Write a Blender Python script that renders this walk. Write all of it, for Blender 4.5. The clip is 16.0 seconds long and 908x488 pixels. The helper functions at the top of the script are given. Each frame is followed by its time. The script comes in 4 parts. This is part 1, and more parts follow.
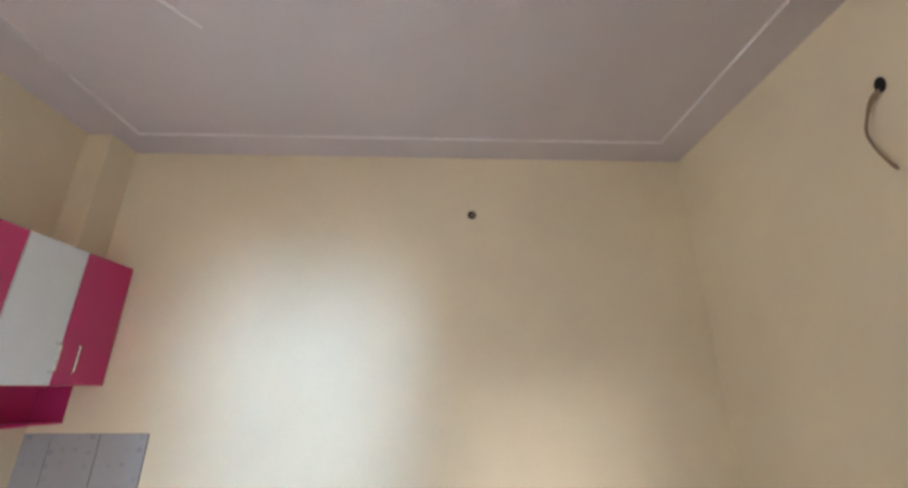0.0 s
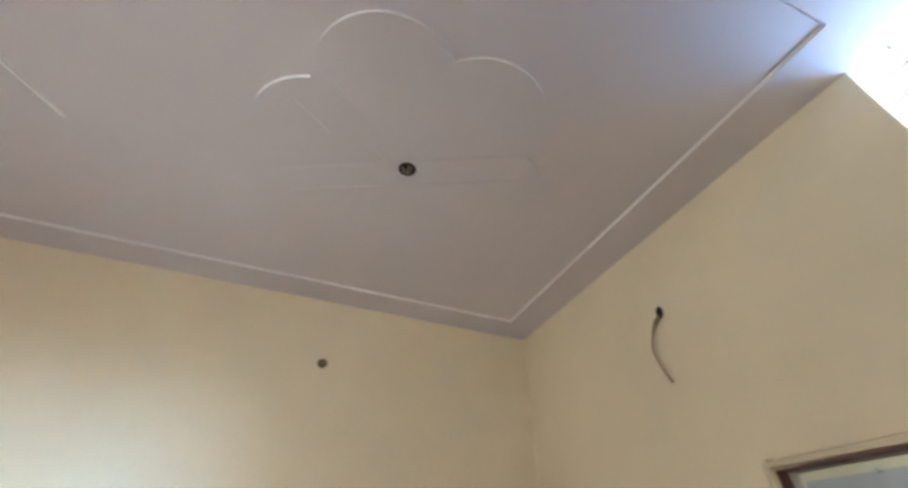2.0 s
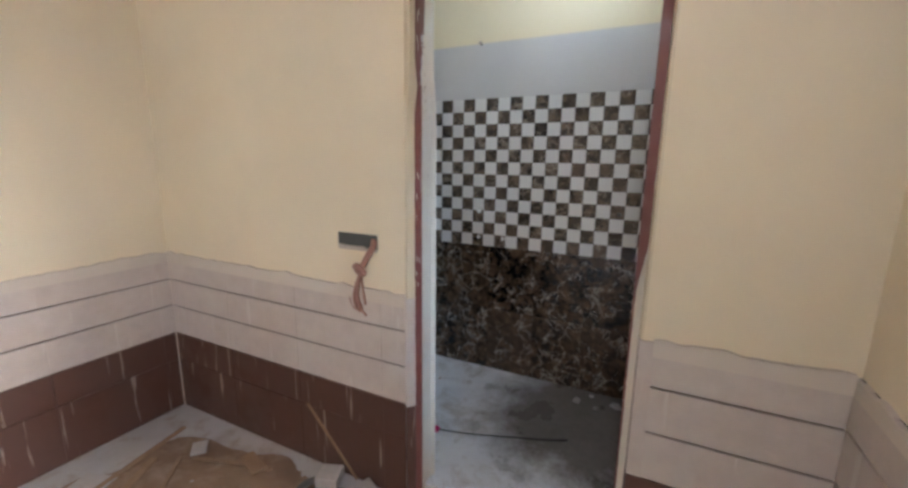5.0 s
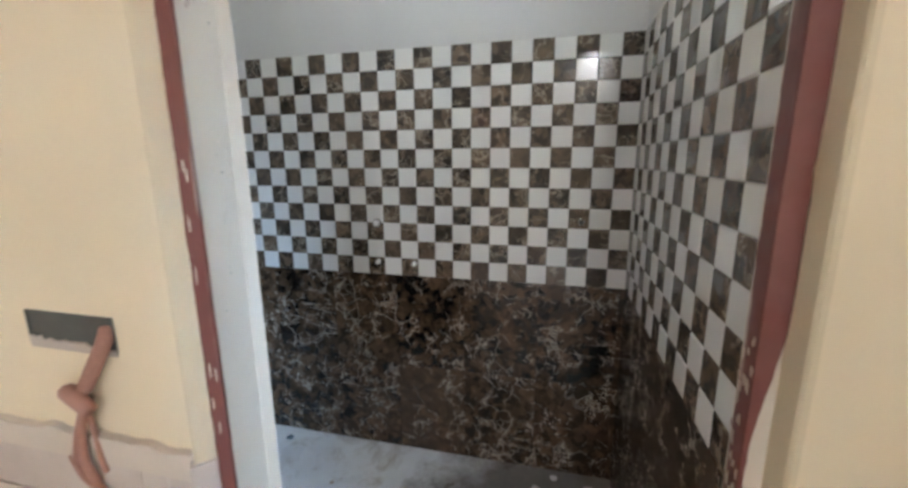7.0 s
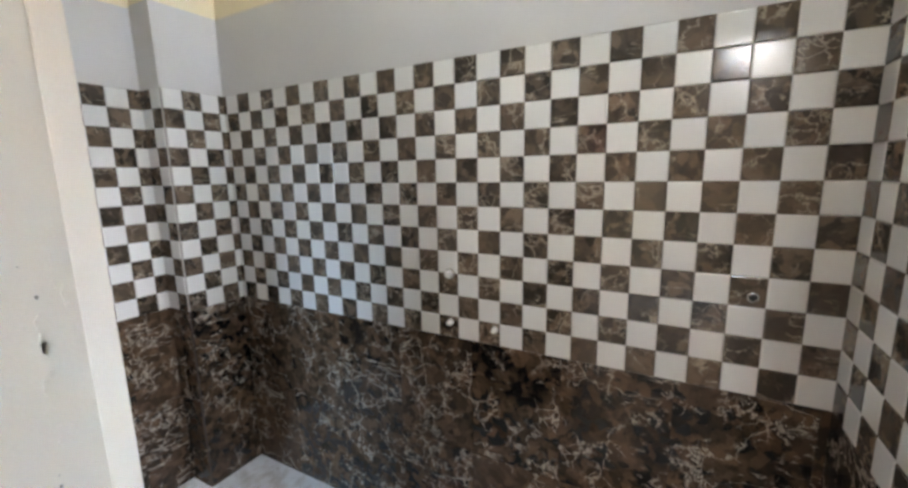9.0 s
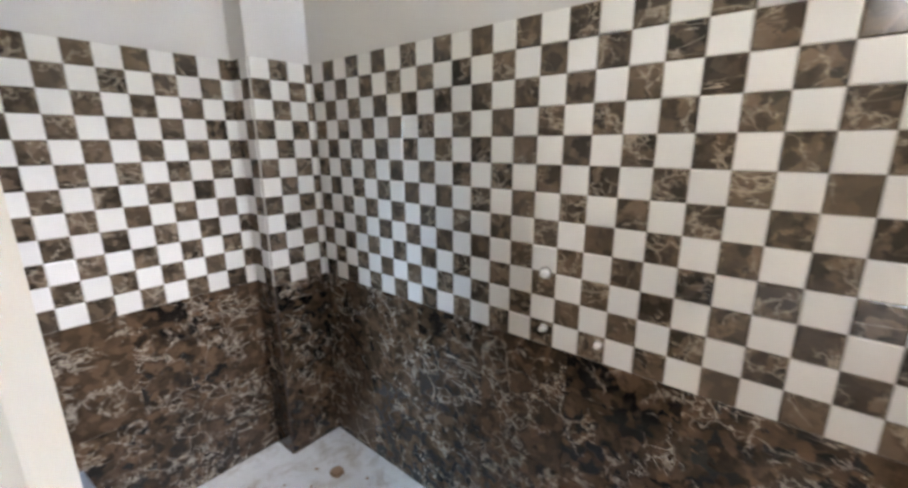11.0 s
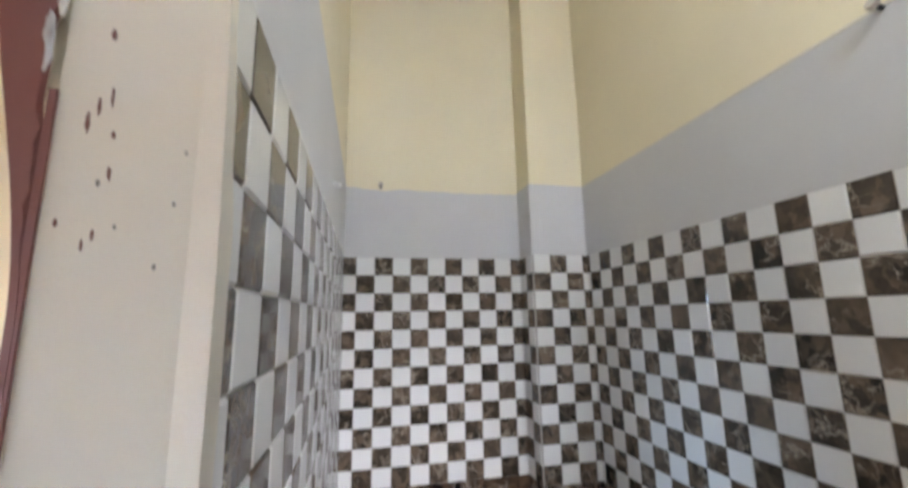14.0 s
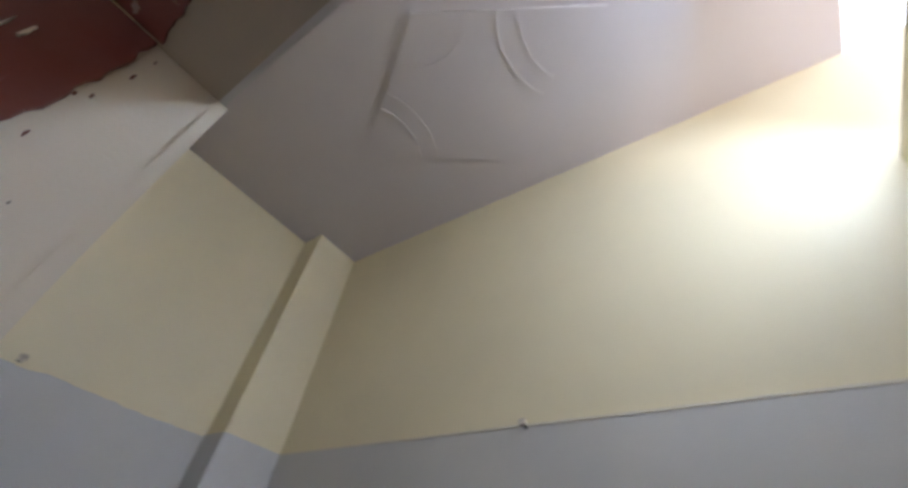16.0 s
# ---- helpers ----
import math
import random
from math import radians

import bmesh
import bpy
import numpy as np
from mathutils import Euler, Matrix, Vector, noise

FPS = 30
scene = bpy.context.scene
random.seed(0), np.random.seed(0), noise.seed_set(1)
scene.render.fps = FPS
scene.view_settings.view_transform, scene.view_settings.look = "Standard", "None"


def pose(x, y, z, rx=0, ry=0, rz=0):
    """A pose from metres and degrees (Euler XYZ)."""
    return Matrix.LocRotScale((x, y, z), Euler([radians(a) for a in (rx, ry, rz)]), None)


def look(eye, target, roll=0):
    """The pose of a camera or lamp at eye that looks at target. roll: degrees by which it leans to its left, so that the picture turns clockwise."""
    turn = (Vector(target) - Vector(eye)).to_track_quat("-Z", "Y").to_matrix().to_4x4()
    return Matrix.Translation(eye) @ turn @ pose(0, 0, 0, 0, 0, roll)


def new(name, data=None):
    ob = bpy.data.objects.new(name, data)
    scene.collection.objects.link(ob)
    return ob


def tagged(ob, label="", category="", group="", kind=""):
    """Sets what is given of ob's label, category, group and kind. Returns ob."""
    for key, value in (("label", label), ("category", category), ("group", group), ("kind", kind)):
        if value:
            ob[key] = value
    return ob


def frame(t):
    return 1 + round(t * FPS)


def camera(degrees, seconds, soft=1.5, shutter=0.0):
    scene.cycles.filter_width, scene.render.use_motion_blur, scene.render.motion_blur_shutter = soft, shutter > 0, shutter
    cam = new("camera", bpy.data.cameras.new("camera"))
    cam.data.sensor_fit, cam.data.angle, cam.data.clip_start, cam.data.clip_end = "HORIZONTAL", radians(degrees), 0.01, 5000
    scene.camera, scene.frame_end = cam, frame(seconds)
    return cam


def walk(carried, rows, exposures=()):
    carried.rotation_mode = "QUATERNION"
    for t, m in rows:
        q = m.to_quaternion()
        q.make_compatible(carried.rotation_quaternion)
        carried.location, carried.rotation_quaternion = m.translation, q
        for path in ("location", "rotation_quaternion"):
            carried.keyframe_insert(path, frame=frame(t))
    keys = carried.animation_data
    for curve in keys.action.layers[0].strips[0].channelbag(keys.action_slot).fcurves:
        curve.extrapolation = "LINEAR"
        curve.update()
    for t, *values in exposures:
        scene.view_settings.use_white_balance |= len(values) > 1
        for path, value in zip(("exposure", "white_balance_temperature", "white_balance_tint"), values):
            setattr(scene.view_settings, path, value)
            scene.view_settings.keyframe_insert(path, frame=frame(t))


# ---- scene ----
cam = camera(95.7, 16.0, soft=2.9, shutter=0.3)
PATH = [
    (0, (-0.158, -0.26, 1.651), (-0.111, 1.628, 2.308), 0.2),
    (0.5, (-0.168, -0.285, 1.672), (-0.13, 1.485, 2.602), 0.5),
    (1, (-0.168, -0.318, 1.704), (-0.102, 1.328, 2.838), -0.2),
    (1.5, (-0.155, -0.328, 1.711), (0.053, 1.233, 2.944), -0.3),
    (2, (-0.115, -0.33, 1.719), (0.451, 1.12, 2.975), 0.7),
    (2.5, (-0.053, -0.346, 1.726), (0.841, 1.0, 2.903), 2.7),
    (3, (-0.007, -0.327, 1.711), (1.279, 0.976, 2.517), 2.5),
    (3.5, (0.04, -0.281, 1.647), (1.608, 0.916, 1.974), 3.0),
    (4, (0.083, -0.222, 1.531), (1.773, 0.834, 1.359), 2.9),
    (4.2, (0.109, -0.184, 1.493), (1.795, 0.846, 1.177), 2.2),
    (6.3, (0.782, 0.298, 1.435), (2.673, 0.853, 1.096), -0.0),
    (6.5, (0.87, 0.32, 1.429), (2.775, 0.812, 1.065), 0.0),
    (7, (1.12, 0.281, 1.419), (3.021, 0.75, 1.013), -0.4),
    (7.5, (1.337, 0.277, 1.483), (3.137, 1.073, 1.129), 1.9),
    (7.8, (1.416, 0.301, 1.499), (3.148, 1.26, 1.216), 0.5),
    (8, (1.455, 0.33, 1.499), (3.149, 1.367, 1.262), -0.6),
    (10.3, (1.573, 0.377, 1.478), (3.322, 1.193, 0.954), -1.0),
    (10.5, (1.586, 0.421, 1.483), (3.3, 1.317, 0.974), -0.9),
    (10.6, (1.611, 0.449, 1.486), (3.288, 1.418, 0.983), -0.8),
    (11, (1.697, 0.5, 1.519), (3.189, 1.742, 1.039), -0.4),
    (11.5, (1.767, 0.535, 1.548), (2.89, 2.123, 1.083), -1.3),
    (12, (1.769, 0.549, 1.556), (2.54, 2.342, 1.119), -2.3),
    (12.5, (1.782, 0.553, 1.56), (2.357, 2.426, 1.155), -2.7),
    (13, (1.781, 0.546, 1.563), (2.283, 2.454, 1.237), -2.7),
    (13.5, (1.794, 0.541, 1.575), (2.234, 2.485, 1.419), -2.2),
    (14, (1.792, 0.526, 1.587), (2.205, 2.452, 1.933), -1.0),
    (14.5, (1.789, 0.503, 1.646), (2.111, 2.245, 2.574), -0.4),
    (15, (1.78, 0.493, 1.695), (2.258, 2.017, 2.9), 1.3),
    (15.2, (1.773, 0.488, 1.695), (2.358, 1.941, 2.939), 1.7),
    (15.5, (1.761, 0.482, 1.718), (2.523, 1.832, 2.982), 4.8),
    (16, (1.689, 0.482, 1.709), (2.782, 1.447, 3.078), 9.7),
]
EXPOSURES = [(0, 0.65, 6400, 13), (1.0, 0.9, 6200, 10), (2.0, 0.72, 6450, 8), (2.5, 0.6, 7200, 7), (3.0, 0.5, 8200, 7), (3.5, 0.5, 6500, 10), (4.2, 1.0, 6150, 14), (6.3, 1.2, 6100, 16),
             (7.4, 1.62, 6400, 11), (8.0, 1.6, 6500, 12), (10.5, 1.98, 7050, 17), (11.2, 1.85, 7000, 17), (12.5, 1.7, 7000, 17), (14.0, 1.5, 6650, 17), (15.0, 1.12, 6300, 18), (15.5, 0.92, 6250, 18), (16, 0.45, 6350, 19)]
walk(cam, [(t, look(eye, target, roll)) for t, eye, target, roll in PATH], EXPOSURES)

# ---- world and lights ----
world = bpy.data.worlds.new("world")
scene.world = world
world.use_nodes = True
wn = world.node_tree
sky = wn.nodes.new("ShaderNodeTexSky")
sky.sky_type, sky.sun_disc = "NISHITA", False
sky.sun_elevation, sky.sun_rotation = radians(52), radians(20)
wn.nodes["Background"].inputs["Strength"].default_value = 0.09
wn.links.new(sky.outputs[0], wn.nodes["Background"].inputs["Color"])

sun = new("sun", bpy.data.lights.new("sun", "SUN"))
sun.data.energy, sun.data.angle, sun.data.color = 3.0, radians(0.6), (1.0, 0.95, 0.87)
sun.matrix_world = look((2, 8, 12), (0.1, 1, 0))


def area_lamp(name, eye, target, width, height, watts, colour):
    """The sky's light in an opening."""
    lamp = new(name, bpy.data.lights.new(name, "AREA"))
    lamp.data.shape, lamp.data.size, lamp.data.size_y = "RECTANGLE", width, height
    lamp.data.energy, lamp.data.color = watts, colour
    lamp.matrix_world = look(eye, target)
    return lamp


area_lamp("daylight_yard", (-1.10, -2.20, 1.95), (-1.05, 2.4, 1.30), 0.40, 0.5, 96, (0.44, 0.70, 1.0))
area_lamp("daylight_doorway", (-1.09, -0.66, 1.10), (-0.90, 2.4, 1.6), 0.44, 1.9, 11, (0.92, 0.96, 1.0))
area_lamp("daylight_side_window", (0.55, -2.20, 1.80), (0.52, 2.4, 0.9), 0.3, 0.4, 44, (1.0, 0.97, 0.92))
area_lamp("daylight_west_ventilator", (-2.92, -0.34, 3.04), (0.3, 1.1, 3.0), 0.40, 0.42, 22, (0.95, 0.97, 1.0))
area_lamp("daylight_ventilator", (2.05, -0.31, 2.85), (-0.4, 0.7, 3.4), 0.34, 0.38, 9, (0.20, 0.48, 1.0))
area_lamp("daylight_bath_window", (3.00, -2.60, 5.60), (2.25, 2.0, 0.6), 0.5, 1.6, 280, (0.84, 0.90, 1.0))
area_lamp("skylight_bath_window", (2.30, -0.055, 2.93), (1.90, 1.5, 1.5), 0.28, 0.30, 7.0, (0.66, 0.83, 1.0))

# ---- materials ----


class Shader:
    """A node material with a few shorthands."""

    def __init__(self, name, rough=0.6, metal=0.0):
        self.mat = bpy.data.materials.new(name)
        self.mat.use_nodes = True
        self.tree = self.mat.node_tree
        self.bsdf = self.tree.nodes["Principled BSDF"]
        self.bsdf.inputs["Roughness"].default_value = rough
        self.bsdf.inputs["Metallic"].default_value = metal
        self.coord = self.node("ShaderNodeTexCoord").outputs["Object"]

    def node(self, kind, **inputs):
        n = self.tree.nodes.new(kind)
        for key, value in inputs.items():
            self.put(n.inputs[key.replace("_", " ")], value)
        return n

    def put(self, socket, value):
        if isinstance(value, bpy.types.NodeSocket):
            self.tree.links.new(value, socket)
        elif isinstance(value, tuple) and len(value) == 3 and socket.type == "RGBA":
            socket.default_value = (*value, 1)
        else:
            socket.default_value = value

    def set(self, key, value):
        self.put(self.bsdf.inputs[key], value)

    def noise(self, scale, detail=4.0, rough=0.55, vector=None, distortion=0.0):
        return self.node("ShaderNodeTexNoise", Vector=vector or self.coord, Scale=scale, Detail=detail, Roughness=rough, Distortion=distortion).outputs["Fac"]

    def ramp(self, fac, *stops):
        r = self.node("ShaderNodeValToRGB", Fac=fac)
        els = r.color_ramp.elements
        while len(els) < len(stops):
            els.new(0.5)
        for e, (at, c) in zip(els, stops):
            e.position = at
            e.color = (*c, 1) if isinstance(c, tuple) else (c, c, c, 1)
        return r.outputs["Color"]

    def mix(self, fac, a, b, blend="MIX"):
        m = self.tree.nodes.new("ShaderNodeMix")
        m.data_type, m.blend_type = "RGBA", blend
        self.put(m.inputs[0], fac)
        self.put(m.inputs[6], a)
        self.put(m.inputs[7], b)
        return m.outputs[2]

    def math(self, op, a, b):
        m = self.tree.nodes.new("ShaderNodeMath")
        m.operation = op
        self.put(m.inputs[0], a)
        self.put(m.inputs[1], b)
        return m.outputs[0]

    def bump(self, height, strength=0.2, distance=0.004):
        b = self.node("ShaderNodeBump", Height=height, Strength=strength, Distance=distance)
        self.set("Normal", b.outputs["Normal"])

    def scattered(self, size=7.0):
        """Object coordinates, shifted for every object by its own random amount."""
        r = self.node("ShaderNodeObjectInfo").outputs["Random"]
        m = self.tree.nodes.new("ShaderNodeVectorMath")
        m.operation = "ADD"
        c = self.node("ShaderNodeCombineXYZ", X=self.math("MULTIPLY", r, 31.0 * size), Y=self.math("MULTIPLY", r, 17.0 * size), Z=self.math("MULTIPLY", r, 23.0 * size))
        self.put(m.inputs[0], self.coord)
        self.put(m.inputs[1], c.outputs[0])
        return m.outputs[0], r


def painted(name, base, rough=0.55, patch=0.06, relief=0.12):
    """Wall paint: faint roller grain, broad patches and small scuffs."""
    s = Shader(name, rough)
    broad = s.ramp(s.noise(1.3, 5), (0.3, tuple(c * (1 - patch) for c in base)), (0.7, tuple(min(1, c * (1 + patch)) for c in base)))
    scuff = s.ramp(s.noise(9.0, 8, 0.7), (0.66, 0.0), (0.78, 0.35))
    s.set("Base Color", s.mix(scuff, broad, tuple(c * 0.9 for c in base)))
    s.set("Roughness", s.ramp(s.noise(4.0, 4), (0.3, rough - 0.06), (0.7, rough + 0.08)))
    s.bump(s.math("ADD", s.math("MULTIPLY", s.noise(220.0, 2), 0.35), s.noise(14.0, 5)), relief, 0.004)
    return s.mat


def emperador(name, dark, brown, vein, rough, net=0.05, streaks=0.8):
    """Polished brown marble: broken brown fragments in a dark ground, a spidery net and long slanting veins."""
    s = Shader(name, rough)
    v, r = s.scattered()
    n3 = s.node("ShaderNodeTexNoise", Vector=v, Scale=18.0, Detail=5.0, Roughness=0.65).outputs["Color"]

    def bent(shift):
        bend = s.tree.nodes.new("ShaderNodeVectorMath")
        bend.operation = "MULTIPLY_ADD"
        s.put(bend.inputs[0], n3)
        bend.inputs[1].default_value = (shift, shift, shift)
        s.put(bend.inputs[2], v)
        return bend.outputs[0]

    pebble = s.node("ShaderNodeSeparateColor", Color=s.node("ShaderNodeTexVoronoi", Vector=bent(0.06), Scale=34.0).outputs["Color"]).outputs[0]
    cloud = s.noise(6.5, 6, 0.62, v, 0.6)
    tone = s.math("ADD", s.math("MULTIPLY", pebble, 0.42), s.math("MULTIPLY", cloud, 0.95))
    ground = s.ramp(tone, (0.53, dark), (0.73, brown), (0.94, tuple(c * 2.0 for c in brown)))
    ground = s.mix(s.ramp(s.noise(32.0, 4, 0.6, v), (0.52, 0.0), (0.66, 0.65)), ground, tuple(c * 0.5 for c in dark))
    nets = []
    for size, width, lo, hi, shift in ((12.0, net * 0.55, 0.46, 0.53, 0.12), (27.0, net * 0.7, 0.56, 0.63, 0.06)):
        cell = s.node("ShaderNodeTexVoronoi", Vector=bent(shift), Scale=size)
        cell.feature = "DISTANCE_TO_EDGE"
        lines = s.ramp(cell.outputs["Distance"], (0.0, 1.0), (width, 0.0))
        gate = s.ramp(s.noise(8.0 if size < 30 else 14.0, 4, 0.6, v), (lo, 0.0), (hi, 0.85))
        nets.append(s.math("MULTIPLY", lines, gate))
    slant = s.node("ShaderNodeMapping", Vector=v, Rotation=(0.0, radians(-52), 0.0), Scale=(4.0, 9.0, 17.0)).outputs[0]
    ridge = s.math("ABSOLUTE", s.math("SUBTRACT", s.noise(1.0, 4, 0.6, slant), 0.5), 0.0)
    long_vein = s.math("MULTIPLY", s.ramp(ridge, (0.0, streaks), (0.012, 0.0)), s.ramp(s.noise(5.0, 3, 0.5, v), (0.54, 0.0), (0.62, 1.0)))
    veins = s.math("MAXIMUM", s.math("MAXIMUM", *nets), long_vein)
    ground = s.mix(s.math("MULTIPLY", s.math("POWER", r, 2.0), 0.45), ground, tuple(c * 1.7 for c in brown))
    s.set("Base Color", s.mix(veins, ground, vein))
    s.set("Roughness", s.ramp(s.noise(6.0, 4, 0.6, v), (0.35, rough * 0.75), (0.7, rough * 1.5)))
    s.bump(s.noise(3.0, 2, 0.5, v), 0.05, 0.004)
    return s.mat


def glazed(name, base, rough=0.15, spread=0.05):
    s = Shader(name, rough)
    v, r = s.scattered()
    tone = s.mix(s.noise(12.0, 4, 0.6, v), tuple(c * (1 - spread) for c in base), base)
    s.set("Base Color", s.mix(s.math("MULTIPLY", r, 0.5), tone, tuple(c * 0.93 for c in base)))
    s.set("Roughness", s.ramp(s.noise(9.0, 5, 0.6, v), (0.35, rough * 0.8), (0.75, rough * 1.8)))
    s.bump(s.noise(6.0, 2, 0.5, v), 0.06, 0.003)
    return s.mat


def dusty(name, base, dust, rough=0.4, amount=0.55, scale=5.0):
    """A surface under building dust and cement drips."""
    s = Shader(name, rough)
    v, r = s.scattered(1.0)
    film = s.ramp(s.noise(scale, 7, 0.65, v), (0.40, 0.05), (0.75, amount))
    stretch = s.node("ShaderNodeMapping", Vector=v, Scale=(46.0, 46.0, 2.6)).outputs[0]
    drip = s.ramp(s.noise(1.0, 3, 0.5, stretch), (0.655, 0.0), (0.70, 0.7))
    tone = s.mix(s.noise(16.0, 4, 0.6, v), tuple(c * 0.85 for c in base), tuple(min(1, c * 1.15) for c in base))
    s.set("Base Color", s.mix(drip, s.mix(film, tone, dust), dust))
    s.set("Roughness", s.ramp(s.noise(scale, 7, 0.65, v), (0.4, rough), (0.75, 0.85)))
    s.bump(s.noise(30.0, 4, 0.6, v), 0.08, 0.003)
    return s.mat


def plain(name, base, rough=0.4, metal=0.0, grain=40.0, spread=0.12, relief=0.05):
    s = Shader(name, rough, metal)
    s.set("Base Color", s.mix(s.noise(grain, 5, 0.6), tuple(c * (1 - spread) for c in base), tuple(min(1, c * (1 + spread)) for c in base)))
    s.bump(s.noise(grain * 2, 3), relief, 0.002)
    return s.mat


CREAM = painted("cream_wall_paint", (0.80, 0.69, 0.50))
CREAM_BATH = painted("pale_cream_wall_paint", (0.80, 0.71, 0.51))
CEIL = painted("lilac_ceiling_paint", (0.66, 0.60, 0.62), 0.5, 0.04, 0.06)
# Two paler ceiling tones: light on the moulding edges is put into the colour.
BEAD = painted("moulding_lit_white", (0.88, 0.86, 0.86), 0.4, 0.03, 0.05)
EDGE = painted("border_lit_lilac", (0.76, 0.72, 0.73), 0.45, 0.03, 0.05)
GREY = painted("grey_white_cement_wash", (0.60, 0.585, 0.575), 0.6, 0.07, 0.2)
REVEAL = painted("white_cement_reveal", (0.69, 0.63, 0.53), 0.6, 0.1, 0.18)
# Wall cream taken darker, so the trim's shadow outline is in the colour.
STEP = painted("cream_rebate_plaster_shade_toned", (0.70, 0.60, 0.42), 0.65, 0.08, 0.2)
GROUT = plain("tile_grout", (0.42, 0.39, 0.36), 0.85, 0, 60, 0.2, 0.2)
DARK_GROUT = plain("dark_grout", (0.06, 0.045, 0.04), 0.8)
WHITE_TILE = glazed("white_glazed_tile", (0.80, 0.79, 0.77), 0.14)
DARK_TILE = emperador("brown_marble_glazed_tile", (0.030, 0.024, 0.018), (0.092, 0.067, 0.047), (0.46, 0.39, 0.31), 0.13, 0.07, 0.9)
MARBLE = emperador("dark_brown_marble_panel", (0.012, 0.0095, 0.008), (0.070, 0.044, 0.027), (0.60, 0.53, 0.45), 0.16, 0.060, 0.9)
MAROON = dusty("chipped_maroon_enamel", (0.165, 0.036, 0.028), (0.45, 0.38, 0.34), 0.32, 0.16, 14.0)
RED_TILE = dusty("dusty_red_brown_tile", (0.080, 0.026, 0.015), (0.46, 0.38, 0.32), 0.28, 0.12)
PALE_TILE = dusty("dusty_beige_tile", (0.56, 0.47, 0.41), (0.66, 0.60, 0.54), 0.4, 0.7)
CEMENT = painted("rough_cement_skim", (0.52, 0.45, 0.38), 0.85, 0.14, 0.5)
SKIM = painted("pale_cement_skim", (0.66, 0.58, 0.49), 0.8, 0.12, 0.4)
# Darker than the reveal: the shade under the lintel is in this colour.
LINTEL = painted("shade_dark_lintel_cement", (0.44, 0.38, 0.29), 0.8, 0.14, 0.4)
DARK_CEMENT = painted("dark_cement", (0.20, 0.18, 0.16), 0.85, 0.15, 0.4)
PINK = plain("pink_laminate", (0.52, 0.035, 0.15), 0.22, 0, 6, 0.05, 0.02)
WHITE_LAM = plain("white_laminate", (0.72, 0.74, 0.76), 0.18, 0, 5, 0.04, 0.02)
CHROME = plain("brushed_chrome", (0.75, 0.75, 0.76), 0.22, 1.0)
BLACK = plain("hollow_shade_black", (0.012, 0.010, 0.009), 0.8)
WIRE = plain("brown_cable_sheath", (0.30, 0.20, 0.12), 0.55)
CLOTH = plain("dusty_pink_conduit", (0.40, 0.21, 0.16), 0.75, 0, 70, 0.25, 0.3)
METAL_BOX = plain("grey_metal_box", (0.10, 0.105, 0.095), 0.6, 0.3, 30, 0.3, 0.3)
PLUG = plain("white_plastic", (0.85, 0.85, 0.84), 0.3)
BARS = plain("dark_iron_bar", (0.05, 0.05, 0.05), 0.6, 0.4)


def floor_material(name, base, stain, tint, rough=0.55, soil=None):
    s = Shader(name, rough)
    a = s.ramp(s.noise(2.2, 8, 0.62), (0.35, base), (0.66, tint))
    b = s.ramp(s.noise(6.5, 9, 0.7, None, 0.5), (0.50, 0.0), (0.68, 0.85))
    ground = s.mix(b, a, stain)
    if soil:
        # a trodden layer of dark dirt round one spot, thinning out unevenly
        far = s.tree.nodes.new("ShaderNodeVectorMath")
        far.operation = "DISTANCE"
        s.put(far.inputs[0], s.coord)
        far.inputs[1].default_value = soil
        edge = s.math("ADD", far.outputs["Value"], s.math("MULTIPLY", s.noise(5.0, 8, 0.7), 0.7))
        ground = s.mix(s.ramp(edge, (0.72, 0.94), (1.12, 0.0)), ground, s.mix(s.noise(24.0, 6, 0.7), (0.07, 0.06, 0.05), (0.20, 0.17, 0.14)))
    s.set("Base Color", ground)
    s.set("Roughness", s.ramp(s.noise(5.0, 6), (0.35, rough - 0.2), (0.7, rough + 0.25)))
    s.bump(s.math("ADD", s.noise(9.0, 7, 0.65), s.math("MULTIPLY", s.noise(90.0, 4), 0.3)), 0.25, 0.006)
    return s.mat


FLOOR = floor_material("dusty_grey_stone_floor", (0.46, 0.45, 0.44), (0.36, 0.28, 0.22), (0.58, 0.57, 0.56))
BATH_FLOOR = floor_material("cement_smeared_white_floor", (0.60, 0.62, 0.64), (0.36, 0.32, 0.28), (0.76, 0.78, 0.80), 0.4, (2.42, 0.22, 0.08))
SOIL = floor_material("brown_sawdust_and_sand", (0.34, 0.235, 0.16), (0.46, 0.35, 0.26), (0.26, 0.17, 0.11), 0.9)
PLANK = plain("raw_offcut_wood", (0.36, 0.24, 0.15), 0.75, 0, 25, 0.3, 0.2)
CHIP = plain("pale_stone_chip", (0.55, 0.52, 0.49), 0.7, 0, 30, 0.2, 0.2)
HOSE = plain("grey_hose", (0.14, 0.13, 0.12), 0.5)


